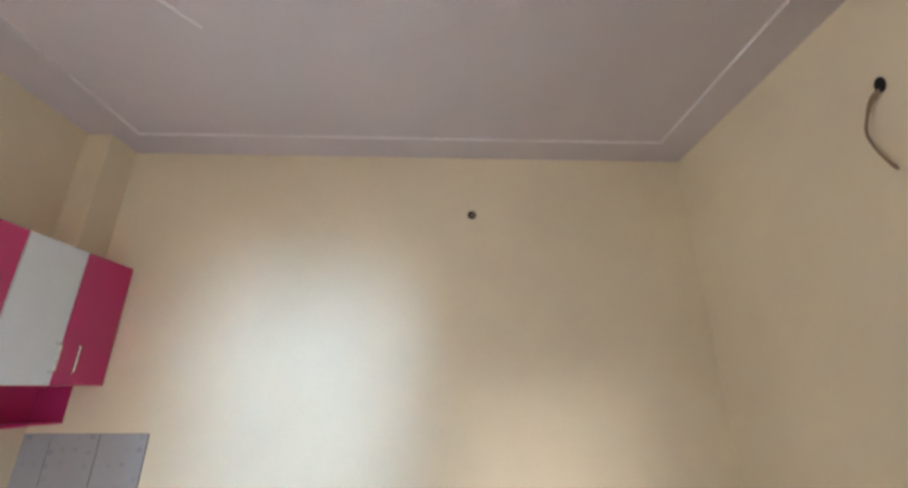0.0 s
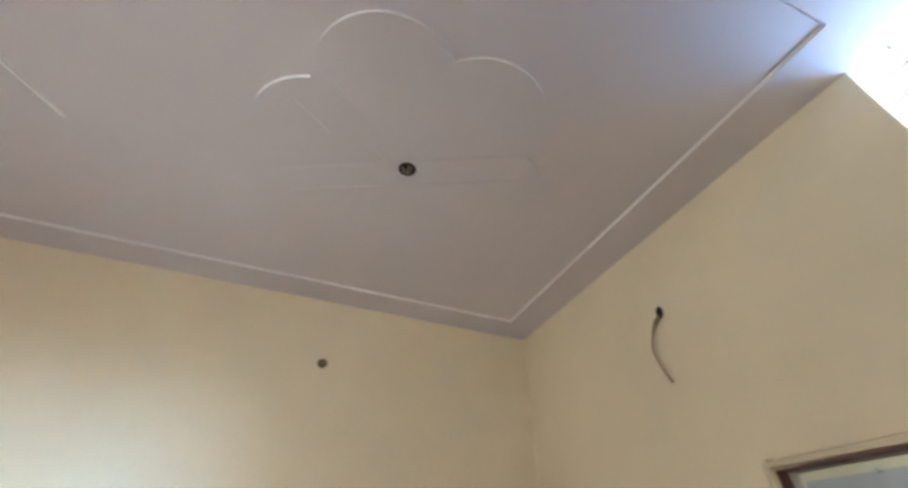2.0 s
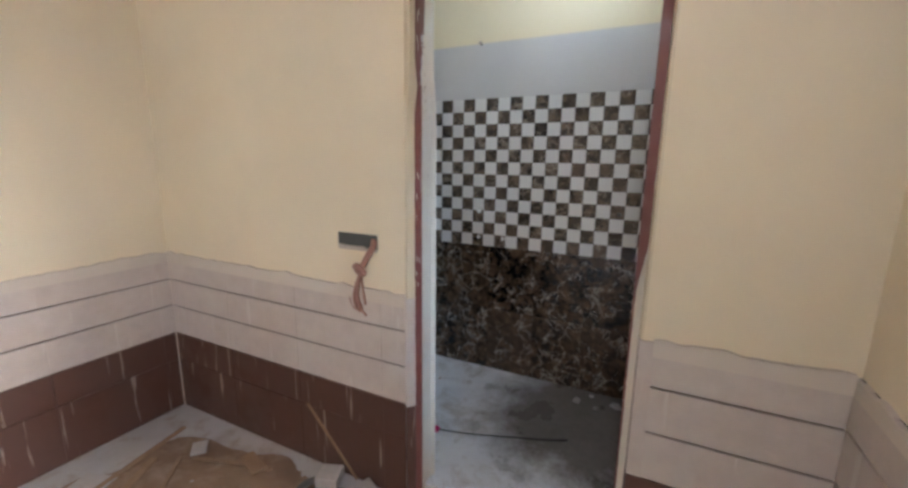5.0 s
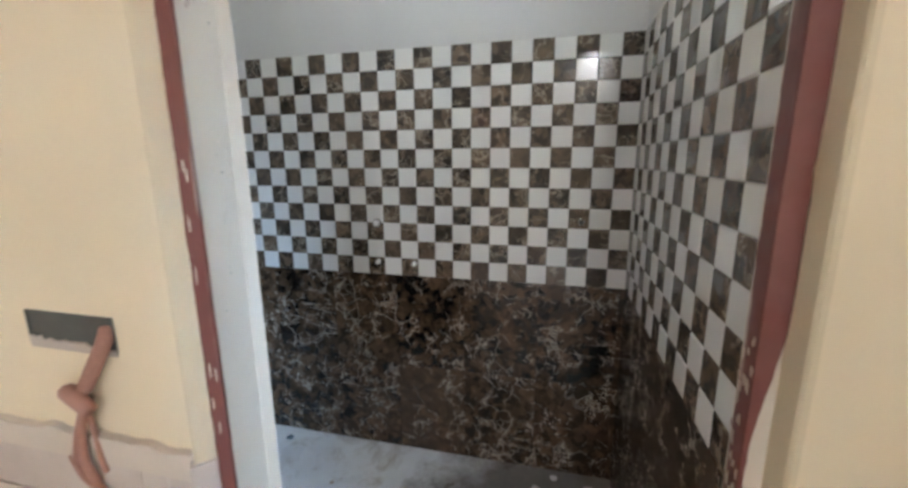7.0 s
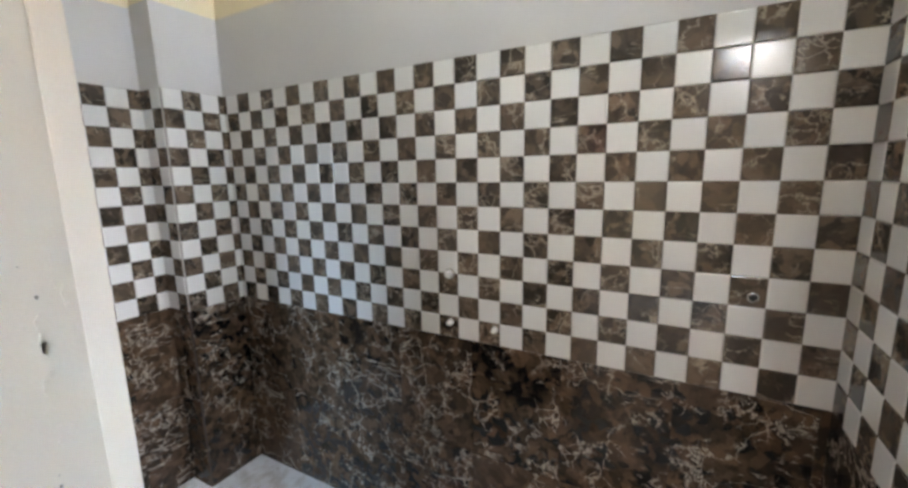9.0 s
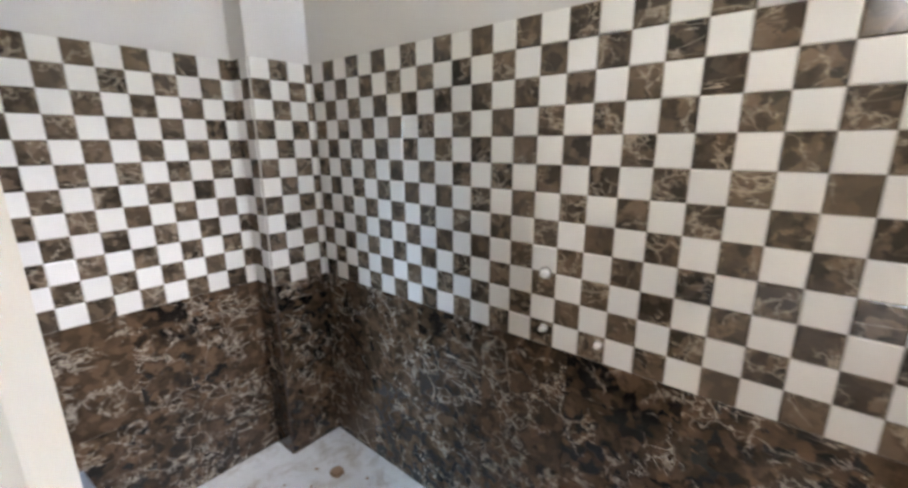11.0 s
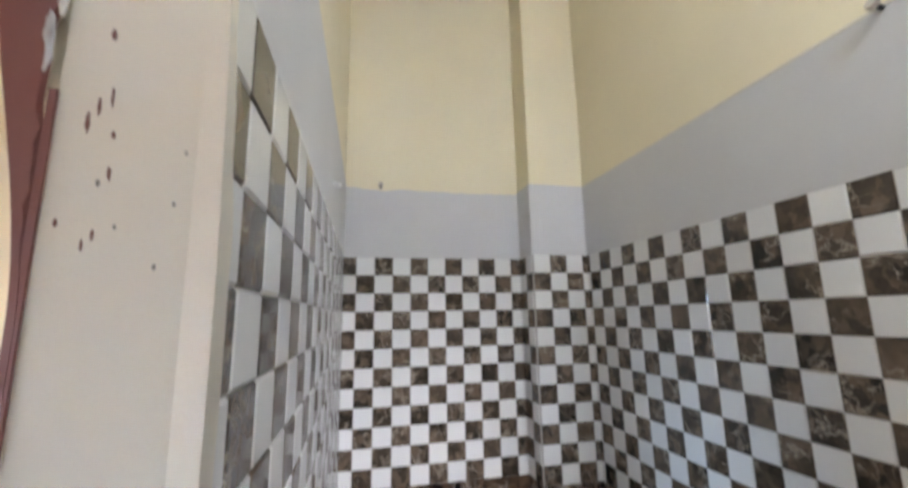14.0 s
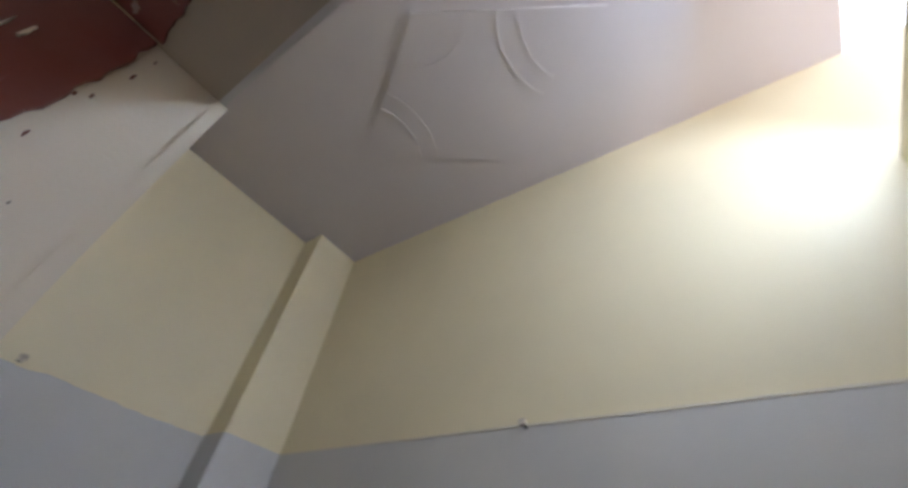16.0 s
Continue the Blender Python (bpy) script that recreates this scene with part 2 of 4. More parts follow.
def backsplash_material():
    """Grey-white kitchen tile with a grid of soft darker motifs."""
    s = Shader("grey_dotted_kitchen_tile", 0.2)
    m = s.node("ShaderNodeMapping", Vector=s.coord, Scale=(14.0, 1.0, 14.0)).outputs[0]
    v = s.node("ShaderNodeTexVoronoi", Vector=m, Scale=1.0, Randomness=0.25).outputs["Distance"]
    s.set("Base Color", s.mix(s.ramp(v, (0.22, 0.6), (0.36, 0.0)), (0.40, 0.40, 0.42), (0.25, 0.26, 0.31)))
    s.bump(s.noise(8.0), 0.05, 0.002)
    return s.mat


SPLASH = backsplash_material()

# ---- building blocks ----


def block(bm, x0, x1, y0, y1, z0, z1):
    v = [bm.verts.new((x, y, z)) for x in (x0, x1) for y in (y0, y1) for z in (z0, z1)]
    for f in ((0, 1, 3, 2), (4, 6, 7, 5), (0, 4, 5, 1), (2, 3, 7, 6), (0, 2, 6, 4), (1, 5, 7, 3)):
        bm.faces.new([v[i] for i in f])


def mesh_of(bm, name, material, smooth=False):
    me = bpy.data.meshes.new(name)
    bmesh.ops.recalc_face_normals(bm, faces=bm.faces)
    bm.to_mesh(me)
    bm.free()
    for m in material if isinstance(material, tuple) else (material,):
        me.materials.append(m)
    if smooth:
        for f in me.polygons:
            f.use_smooth = True
    return me


def part(name, bm, material, parent=None, label="", smooth=False, m=None):
    ob = new(name, mesh_of(bm, name, material, smooth))
    ob.parent = parent
    if m is not None:
        ob.matrix_basis = m
    if label:
        tagged(ob, label)
    return ob


def boxes(*sizes):
    bm = bmesh.new()
    for s in sizes:
        block(bm, *s)
    return bm


def rounded(x0, x1, y0, y1, z0, z1, r=0.004, seg=2):
    bm = boxes((x0, x1, y0, y1, z0, z1))
    bmesh.ops.bevel(bm, geom=bm.edges[:], offset=r, segments=seg, affect="EDGES")
    return bm


def structure(name, bm, material, label, category):
    return tagged(part(name, bm, material), label, category, kind="structure")


def tube(points, radius, sides=8, smooth_steps=6, taper=None):
    """A bent pipe or cable through the points (Catmull-Rom)."""
    pts = [Vector(p) for p in points]
    path = []
    for i in range(len(pts) - 1):
        a, b, c, d = pts[max(i - 1, 0)], pts[i], pts[i + 1], pts[min(i + 2, len(pts) - 1)]
        for k in range(smooth_steps):
            u = k / smooth_steps
            path.append(0.5 * (2 * b + (c - a) * u + (2 * a - 5 * b + 4 * c - d) * u * u + (3 * b - a - 3 * c + d) * u ** 3))
    path.append(pts[-1])
    bm, rings = bmesh.new(), []
    side = Vector((0.31, 0.87, 0.39))
    for i, q in enumerate(path):
        ahead = (path[min(i + 1, len(path) - 1)] - path[max(i - 1, 0)]).normalized()
        side = (side - ahead * side.dot(ahead)).normalized()
        up = ahead.cross(side)
        r = radius * (taper(i / (len(path) - 1)) if taper else 1)
        rings.append([bm.verts.new(q + side * r * math.cos(t) + up * r * math.sin(t)) for t in [2 * math.pi * k / sides for k in range(sides)]])
    for a, b in zip(rings, rings[1:]):
        for k in range(sides):
            bm.faces.new((a[k], a[(k + 1) % sides], b[(k + 1) % sides], b[k]))
    bm.faces.new(rings[0]), bm.faces.new(rings[-1])
    return bm


def lathe(profile, sides=20, axis="z"):
    """A turned body from (radius, height) pairs; axis z, x or y."""
    bm, rings = bmesh.new(), []
    for r, h in profile:
        ring = []
        for k in range(sides):
            c, s = r * math.cos(2 * math.pi * k / sides), r * math.sin(2 * math.pi * k / sides)
            ring.append(bm.verts.new({"z": (c, s, h), "x": (h, c, s), "y": (c, h, s)}[axis]))
        rings.append(ring)
    for a, b in zip(rings, rings[1:]):
        for k in range(sides):
            bm.faces.new((a[k], a[(k + 1) % sides], b[(k + 1) % sides], b[k]))
    bm.faces.new(rings[0]), bm.faces.new(rings[-1])
    return bm


def shaped(bm, m):
    bmesh.ops.transform(bm, matrix=m, verts=bm.verts[:])
    return bm


def ragged_plate(length, low, high, thick, seed, wobble=0.01, step=0.02, scale=7.0):
    """A thin skin along local x, between z = low and a wandering z = high, facing local -y."""
    bm, n = bmesh.new(), max(2, int(length / step))
    cols = []
    for i in range(n + 1):
        x = length * i / n
        top = high + wobble * (noise.noise((x * scale, seed, 0)) + 0.6 * noise.noise((x * scale * 4, seed, 5)))
        cols.append([bm.verts.new(p) for p in ((x, 0, low), (x, -thick, low), (x, -thick, top - 0.002), (x, 0, top))])
    for a, b in zip(cols, cols[1:]):
        for k in range(4):
            bm.faces.new((a[k], b[k], b[(k + 1) % 4], a[(k + 1) % 4]))
    bm.faces.new(cols[0]), bm.faces.new(cols[-1])
    return bm


# ---- the plan ----
XD, XR = 1.611, 1.692                  # partition: faces towards room and bath
YN, YS, XW, ZC = 2.447, -0.510, -2.600, 3.292
XE, BN, BP, BS, BC = 2.743, 2.303, 2.160, 0.0, 3.215   # bath: east, north, pilaster front, south, ceiling
BF = 0.08                               # bath floor
PX = 2.486                              # pilaster's west side
P, ZB = 0.0762, 0.925
ZT = ZB + 12 * P
TT = 0.007                              # tile thickness
D0, D1, DZ = 0.003, 0.840, 2.060        # doorway in the room's plaster
J0, J1, JZ = 0.036, 0.788, 2.024        # clear opening

structure("ground", boxes((-40, 40, -40, 40, -0.34, -0.30)), FLOOR, "bare grey ground outside the house", "ground")
structure("floor", boxes((XW, 1.64, YS - 0.12, YN, -0.12, 0.0)), FLOOR, "dusty grey stone floor of the unfinished room", "floor")
structure("floor_bath", boxes((1.642, XE, BS, BN, -0.12, BF)), BATH_FLOOR, "white bathroom floor smeared with cement and dirt", "floor")

hazy = bpy.data.materials.new("hazy_bright_sky")
hazy.use_nodes = True
hz = hazy.node_tree.nodes["Principled BSDF"].inputs
hz["Base Color"].default_value = (0, 0, 0, 1)
hz["Emission Color"].default_value = (0.88, 0.94, 1.0, 1)
hz["Emission Strength"].default_value = 2.4
haze = hazy.copy()                      # the shaded yard side
haze.name = "hazy_dim_sky"
haze.node_tree.nodes["Principled BSDF"].inputs["Emission Strength"].default_value = 3.6
structure("backdrop_east", boxes((9.0, 9.1, -20, 20, -0.3, 20)), hazy, "bright hazy sky beyond the house", "sky")
# Made-up wall out of view: blocks the backdrops' low glow at the bath window.
structure("wall_neighbour", boxes((1.75, 6.0, -1.75, -1.60, -0.30, 3.30)), CEMENT, "added cement wall outside, screens low sky light from the bath window", "wall")
structure("backdrop_south", boxes((-12, 9.0, -12.1, -12.0, -0.3, 20)), haze, "bright hazy sky beyond the house", "sky")

wall_north = structure("wall_north", boxes((XW - 0.15, XD, YN, YN + 0.15, -0.12, ZC)), CREAM, "cream painted wall with tiled dado", "wall")
structure("wall_west", boxes(
    (XW - 0.15, XW, YS - 0.12, -0.495, -0.12, ZC), (XW - 0.15, XW, -0.495, -0.12, -0.12, 2.845), (XW - 0.15, XW, -0.12, YN, -0.12, ZC)), CREAM, "cream painted kitchen wall", "wall")
structure("wall_column", boxes((XW, -2.438, 2.21, YN, 2.386, ZC)), CREAM, "cream painted boxing above the kitchen cabinets", "column")
# south wall: doorway behind the first place, window beside it
SD0, SD1 = -1.32, -0.86
structure("wall_south", boxes(
    (XW, SD0, YS - 0.12, YS, 0.0, ZC), (SD0, SD1, YS - 0.12, YS, 2.10, ZC), (SD1, 0.36, YS - 0.12, YS, 0.0, ZC),
    (0.36, 0.72, YS - 0.12, YS, 0.0, 1.0), (0.36, 0.72, YS - 0.12, YS, 1.7, ZC), (0.72, XD, YS - 0.12, YS, 0.0, ZC)),
    CREAM, "cream painted wall with open doorway", "wall")
# partition between room and bath: painted skin, then the core with the clear opening
V0, V1, VZ = -0.495, -0.12, 2.845
wall_east = structure("wall_east", boxes(
    (XD, 1.615, D1, 0.990, 0.0, ZC), (XD, 1.615, 0.990, 1.192, 0.0, 1.098), (XD, 1.615, 0.990, 1.192, 1.163, ZC),
    (XD, 1.615, 1.192, YN + 0.15, 0.0, ZC), (XD, 1.615, D0, D1, DZ, ZC), (XD, 1.615, V1, D0, 0.0, ZC),
    (XD, 1.615, V0, V1, 0.0, VZ), (XD, 1.615, YS - 0.12, V0, 0.0, ZC)),
    CREAM, "cream painted partition wall with bathroom doorway", "wall")
structure("wall_partition", boxes(
    (1.615, XR, J1, BN, -0.12, ZC), (1.615, XR, V1, 0.004, -0.12, ZC), (1.650, XR, 0.004, J0, -0.12, JZ), (1.615, XR, 0.004, J0, JZ, ZC),
    (1.615, XR, V0, V1, -0.12, VZ), (1.615, XR, YS - 0.12, V0, -0.12, ZC), (1.615, XR, BN, YN + 0.15, -0.12, ZC)),
    REVEAL, "white cement door reveal of the partition", "wall")
structure("wall_lintel", boxes((1.615, XR, J0, J1, JZ, ZC)), LINTEL, "cement lintel over the doorway, darkened for its shaded underside", "lintel")
wall_bath_west = structure("wall_bath_west", boxes(
    (XR, XR + 0.004, BS, BN, ZT + 0.315, BC)),
    CREAM_BATH, "pale cream bathroom wall over chequered tiles", "wall")
structure("wall_bath_west_band", boxes((XR, XR + 0.006, J1, BN, ZT, ZT + 0.315), (XR, XR + 0.006, BS, J1, JZ, ZT + 0.315)),
          GREY, "grey cement band above the chequered tiles", "wall")
wall_bath_east = structure("wall_bath_east", boxes((XE, XE + 0.15, BS - 0.30, BN + 0.15, -0.12, BC)), CREAM_BATH, "pale cream bathroom wall over chequered tiles", "wall")
wall_bath_north = structure("wall_bath_north", boxes((XR, XE, BN, BN + 0.15, -0.12, BC)), CREAM_BATH, "pale cream bathroom end wall over chequered tiles", "wall")
pilaster = structure("wall_pilaster", boxes((PX, XE, BP, BN, 0.0, BC)), CREAM_BATH, "cream bathroom pilaster with chequered tiles", "pilaster")
W0, WZ = 2.15, 2.70
wall_bath_south = structure("wall_bath_south", boxes(
    (XR, W0, BS - 0.10, BS, -0.12, BC), (W0, XE, BS - 0.10, BS, -0.12, WZ)), CREAM_BATH, "bathroom wall with high open window", "wall")
# Unseen strip added to keep the sill from bouncing light onto wall and ceiling.
structure("window_sill_bath", boxes((W0, XE, BS - 0.10, BS, WZ, WZ + 0.004)), DARK_CEMENT, "added dark strip on the high window's sill, cuts light bounce", "sill")
structure("wall_bath_north_band", shaped(ragged_plate(PX - XR - 0.012, ZT, ZT + 0.307, 0.006, 21.7, 0.010, 0.012, 6.0), Matrix.Translation((XR + 0.006, BN, 0))), GREY, "grey cement band above the chequered tiles", "wall")
structure("wall_pilaster_band", boxes((PX - 0.006, PX, BP - 0.006, BN - 0.006, ZT, ZT + 0.315), (PX, XE - 0.006, BP - 0.006, BP, ZT, ZT + 0.315)), GREY, "grey cement band on the pilaster", "wall")
structure("wall_bath_east_band", boxes((XE - 0.006, XE, BS, BP, ZT, ZT + 0.315)), GREY, "grey cement band above the chequered tiles", "wall")
structure("wall_corner_grout", boxes((XD - 0.0165, XD - 0.0122, YN - 0.0185, YN - 0.0122, 0.0, 0.47)), SKIM, "pale cement line in the corner of the red-brown tiles", "trim")
structure("wall_bath_east_bead", boxes((XE - 0.0075, XE, BS, BP - 0.007, ZT + 0.3095, ZT + 0.3165)), REVEAL, "thin plaster ridge along the top of the grey band", "wall")
structure("wall_bath_south_band", boxes((XR + 0.006, XE - 0.006, BS, BS + 0.006, ZT, ZT + 0.315)), GREY, "grey cement band above the chequered tiles", "wall")

structure("ceiling", boxes((XW - 0.15, 1.69, YS - 0.12, YN + 0.15, ZC, ZC + 0.12)), CEIL, "lilac white ceiling with moulded flower", "ceiling")
structure("ceiling_bath", boxes((XR, XE + 0.15, BS - 0.10, BN + 0.15, BC, BC + 0.12)), CEIL, "lilac white bathroom ceiling with moulded rhombus", "ceiling")

# ---- mouldings ----


def turned(x_axis, y_axis, z_axis, at):
    """A matrix from three axes and an origin."""
    return Matrix((x_axis, y_axis, z_axis)).transposed().to_4x4() if at is None else Matrix.Translation(at) @ Matrix((x_axis, y_axis, z_axis)).transposed().to_4x4()


def outline_plate(points, z, drop, bevel=0.004):
    """A flat plate with that outline under a ceiling."""
    bm = bmesh.new()
    low = [bm.verts.new((x, y, z - drop)) for x, y in points]
    high = [bm.verts.new((x, y, z + 0.002)) for x, y in points]
    face = bm.faces.new(low)
    for i in range(len(points)):
        j = (i + 1) % len(points)
        bm.faces.new((low[i], low[j], high[j], high[i]))
    if bevel:
        bmesh.ops.bevel(bm, geom=list(face.edges), offset=bevel, segments=2, affect="EDGES")
    return bm


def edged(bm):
    """The level faces take the first paint, the steep sides a paler one that paints in caught light."""
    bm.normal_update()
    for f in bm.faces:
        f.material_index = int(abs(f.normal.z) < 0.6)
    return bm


def strip(a, b, z, width, drop):
    a, b = Vector((*a, 0)), Vector((*b, 0))
    side = (b - a).normalized().cross(Vector((0, 0, 1))) * width / 2
    return outline_plate([tuple((q)[:2]) for q in (a - side, b - side, b + side, a + side)], z, drop, min(0.002, width / 5))


ROSE, R_CUSP, R_TIP = Vector((0.153, 1.005)), 0.585, 0.725
rose = []
for k in range(6):
    a0, a1 = radians(212 + 60 * k), radians(272 + 60 * k)
    mid = (a0 + a1) / 2
    half, near = R_CUSP * math.sin(radians(30)), R_CUSP * math.cos(radians(30))
    rise = R_TIP - near
    rad = (half * half + rise * rise) / (2 * rise)
    hub = ROSE + Vector((math.cos(mid), math.sin(mid))) * (R_TIP - rad)
    first = ROSE + Vector((math.cos(a0), math.sin(a0))) * R_CUSP - hub
    span = 2 * (math.pi - math.asin(min(1, half / rad))) if R_TIP - rad > near else 2 * math.asin(min(1, half / rad))
    start = math.atan2(first.y, first.x)
    for i in range(22):
        t = start + span * i / 22
        rose.append((hub.x + rad * math.cos(t), hub.y + rad * math.sin(t)))
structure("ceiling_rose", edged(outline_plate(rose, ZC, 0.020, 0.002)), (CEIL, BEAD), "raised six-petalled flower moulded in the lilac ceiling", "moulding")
bm = bmesh.new()
loops = [[bm.verts.new(q) for q in ((x0, y0, ZC - d), (x1, y0, ZC - d), (x1, y1, ZC - d), (x0, y1, ZC - d))] for x0, y0, x1, y1, d in
         ((XW, YS, XD, YN, 0.016), (-2.262, -0.212, 1.364, 2.211, 0.016), (-2.256, -0.206, 1.358, 2.205, -0.001))]
for a, b in zip(loops, loops[1:]):
    for k in range(4):
        bm.faces.new((a[k], a[(k + 1) % 4], b[(k + 1) % 4], b[k]))
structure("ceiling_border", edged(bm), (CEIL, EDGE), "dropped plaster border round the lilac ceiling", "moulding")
for name, a, b, z, w, d in (
        ("ceiling_line", (-0.425, 1.240), (0.665, 0.705), ZC - 0.020, 0.006, 0.0028), ("ceiling_line", (-0.368, 1.365), (0.707, 0.862), ZC - 0.020, 0.006, 0.0028),
        ("ceiling_line", (-0.326, 0.628), (0.00, 0.840), ZC - 0.020, 0.006, 0.004), ("ceiling_line", (-0.42, 0.80), (-0.24, 0.925), ZC - 0.020, 0.006, 0.004),
        ("ceiling_line", (-0.02, 0.950), (0.18, 1.100), ZC - 0.020, 0.006, 0.004), ("ceiling_line", (0.090, 0.44), (0.075, 0.53), ZC - 0.020, 0.006, 0.003),
        ("ceiling_ridge", (-1.655, 0.880), (-1.340, 1.303), ZC, 0.016, 0.010), ("ceiling_ridge", (-1.90, 0.490), (-1.425, 0.497), ZC, 0.016, 0.010)):
    structure(name, strip(a, b, z, w, d), BEAD if "ridge" in name else CEIL, "thin plaster line on the lilac ceiling", "moulding")
# bath rhombus with paired arcs
RH = (2.216, 1.022)
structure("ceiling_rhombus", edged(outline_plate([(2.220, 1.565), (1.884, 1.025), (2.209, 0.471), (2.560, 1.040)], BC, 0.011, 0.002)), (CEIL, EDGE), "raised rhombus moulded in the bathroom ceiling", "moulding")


def arc_ridge(cx, cy, r, a0, a1, z, width=0.010, drop=0.0034):
    inner = [(cx + (r - width / 2) * math.cos(a), cy + (r - width / 2) * math.sin(a)) for a in np.linspace(radians(a0), radians(a1), 20)]
    outer = [(cx + (r + width / 2) * math.cos(a), cy + (r + width / 2) * math.sin(a)) for a in np.linspace(radians(a1), radians(a0), 20)]
    return outline_plate(inner + outer, z, drop, 0.002)


for cx, cy, r, a0, a1 in ((2.200, 0.500, 0.325, 58, 122), (2.205, 0.510, 0.240, 58, 122), (2.225, 1.560, 0.245, 238, 302), (2.225, 1.560, 0.320, 238, 302), (1.900, 1.020, 0.170, -55, 55)):
    structure("ceiling_arc", arc_ridge(cx, cy, r, a0, a1, BC - 0.011), CEIL, "curved plaster ridge in the ceiling rhombus", "moulding")

# ---- doorway trim ----


def prism(profile, axis, low, high):
    """A straight bar: a profile of (x, other) pairs swept along z or y."""
    bm = bmesh.new()
    ends = [[bm.verts.new((x, q, t) if axis == "z" else (x, t, q)) for x, q in profile] for t in (low, high)]
    n = len(profile)
    for k in range(n):
        bm.faces.new((ends[0][k], ends[0][(k + 1) % n], ends[1][(k + 1) % n], ends[1][k]))
    bm.faces.new(ends[0]), bm.faces.new(ends[1])
    return bm


FX = 1.546                             # the plaster surround stands proud of the room's wall
step_n = [(XD - 0.0005, 0.856), (1.593, 0.843), (1.588, 0.838), (1.590, 0.833), (1.610, 0.8165), (1.6145, 0.8155), (1.6145, 0.856)]
swell_n = [(XD - 0.0005, 0.856), (1.553, 0.802), (FX, 0.797), (FX + 0.001, 0.792), (1.580, 0.7865), (1.6145, 0.7875), (1.6145, 0.856)]
swell_s = [(XD - 0.001, -0.003), (XD - 0.001, 0.004), (1.614, 0.0075), (1.6495, 0.0110), (1.6495, -0.003)]
swell_t = [(XD - 0.0005, 2.066), (1.553, 2.043), (FX, 2.038), (FX + 0.001, 2.033), (1.580, 2.026), (1.614, 2.0255), (1.614, 2.066)]
trim = bmesh.new()
rings = []
for k in range(41):                     # a step in the plaster that swells out towards the lintel
    z = 0.93 + 1.13 * k / 40
    u = min(1.0, max(0.0, (z - 1.58) / 0.26))
    u = u * u * (3 - 2 * u)
    rings.append([trim.verts.new((ax + (bx - ax) * u, ay + (by - ay) * u, z)) for (ax, ay), (bx, by) in zip(step_n, swell_n)])
for low, high in zip(rings, rings[1:]):
    for k in range(7):
        trim.faces.new((low[k], low[(k + 1) % 7], high[(k + 1) % 7], high[k]))
trim.faces.new(rings[0]), trim.faces.new(rings[-1])
structure("door_trim_north", trim, STEP, "swelling cream plaster beside the doorway", "trim")
structure("door_trim_south", prism(swell_s, "z", 0.93, 2.060), STEP, "swelling cream plaster beside the doorway", "trim")
head = prism(swell_t, "y", 0.004, 0.810)
for v in head.verts:                    # flush with the wall at its south end
    v.co.x += (max(v.co.x, XD - 0.001) - v.co.x) * (0.810 - v.co.y) / 0.806
structure("door_trim_head", head, STEP, "swelling cream plaster above the doorway", "trim")
for prof, name in (([(XD - 0.009, 0.856), (1.588, 0.843), (1.583, 0.838), (1.610, 0.8155), (1.6145, 0.8150), (1.6145, 0.856)], "door_trim_tile_north"), ([(XD - 0.008, -0.036), (XD - 0.008, 0.006), (1.614, 0.0095), (1.6485, 0.0125), (1.6485, -0.036)], "door_trim_tile_south")):
    wide = [(x - 0.005, q) if x < 1.613 else (x, q) for x, q in prof]
    structure(name, prism(wide, "z", 0.466, 0.928), PALE_TILE, "beige tiles returning into the doorway", "trim")
    structure(name + "_base", prism(wide, "z", 0.0, 0.463), RED_TILE, "red-brown tiles returning into the doorway", "trim")


def paint_strip(low, high, near, far, place, thick=0.004, steps=220):
    """A skin of paint along a jamb or lintel; near(t) and far(t) are its edges in x, place(x, t, h) its world position."""
    bm = bmesh.new()
    cols = []
    for i in range(steps):
        t = low + (high - low) * i / (steps - 1)
        n = near(t)
        f = max(far(t), n + 0.004)
        cols.append([bm.verts.new(place(x, t, d)) for x, d in ((n, 0), (n, thick), (f, thick), (f + 0.001, 0))])
    for a, b in zip(cols, cols[1:]):
        for k in range(4):
            bm.faces.new((a[k], b[k], b[(k + 1) % 4], a[(k + 1) % 4]))
    bm.faces.new(cols[0]), bm.faces.new(cols[-1])
    return bm


def rough_edge(t, seed, size):
    return size * (noise.noise((t * 9, seed, 0)) + 0.7 * noise.noise((t * 31, seed, 3)) + 0.5 * noise.noise((t * 90, seed, 6)))


def ease(t, a, b):
    u = min(1.0, max(0.0, (t - a) / (b - a)))
    return u * u * (3 - 2 * u)


structure("door_jamb_front", paint_strip(0.03, 1.72, lambda z: J1 - 0.0025, lambda z: 0.8150 + rough_edge(z, 5.2, 0.0022), lambda y, z, d: (1.6155 - d, y, z)),
          MAROON, "chipped maroon paint on the front of the door jamb", "trim")
structure("door_jamb_north", paint_strip(0.03, JZ - 0.001, lambda z: 1.610 - 0.036 * ease(z, 1.58, 1.84), lambda z: 1.613 - 0.005 * ease(z, 1.56, 1.70) + 0.026 * ease(z, 1.72, 1.98) + rough_edge(z, 3.1, 0.001 + 0.005 * ease(z, 1.5, 1.7)), lambda x, z, d: (x, J1 + 0.001 - d, z)),
          MAROON, "chipped maroon paint strip on the door jamb", "trim")
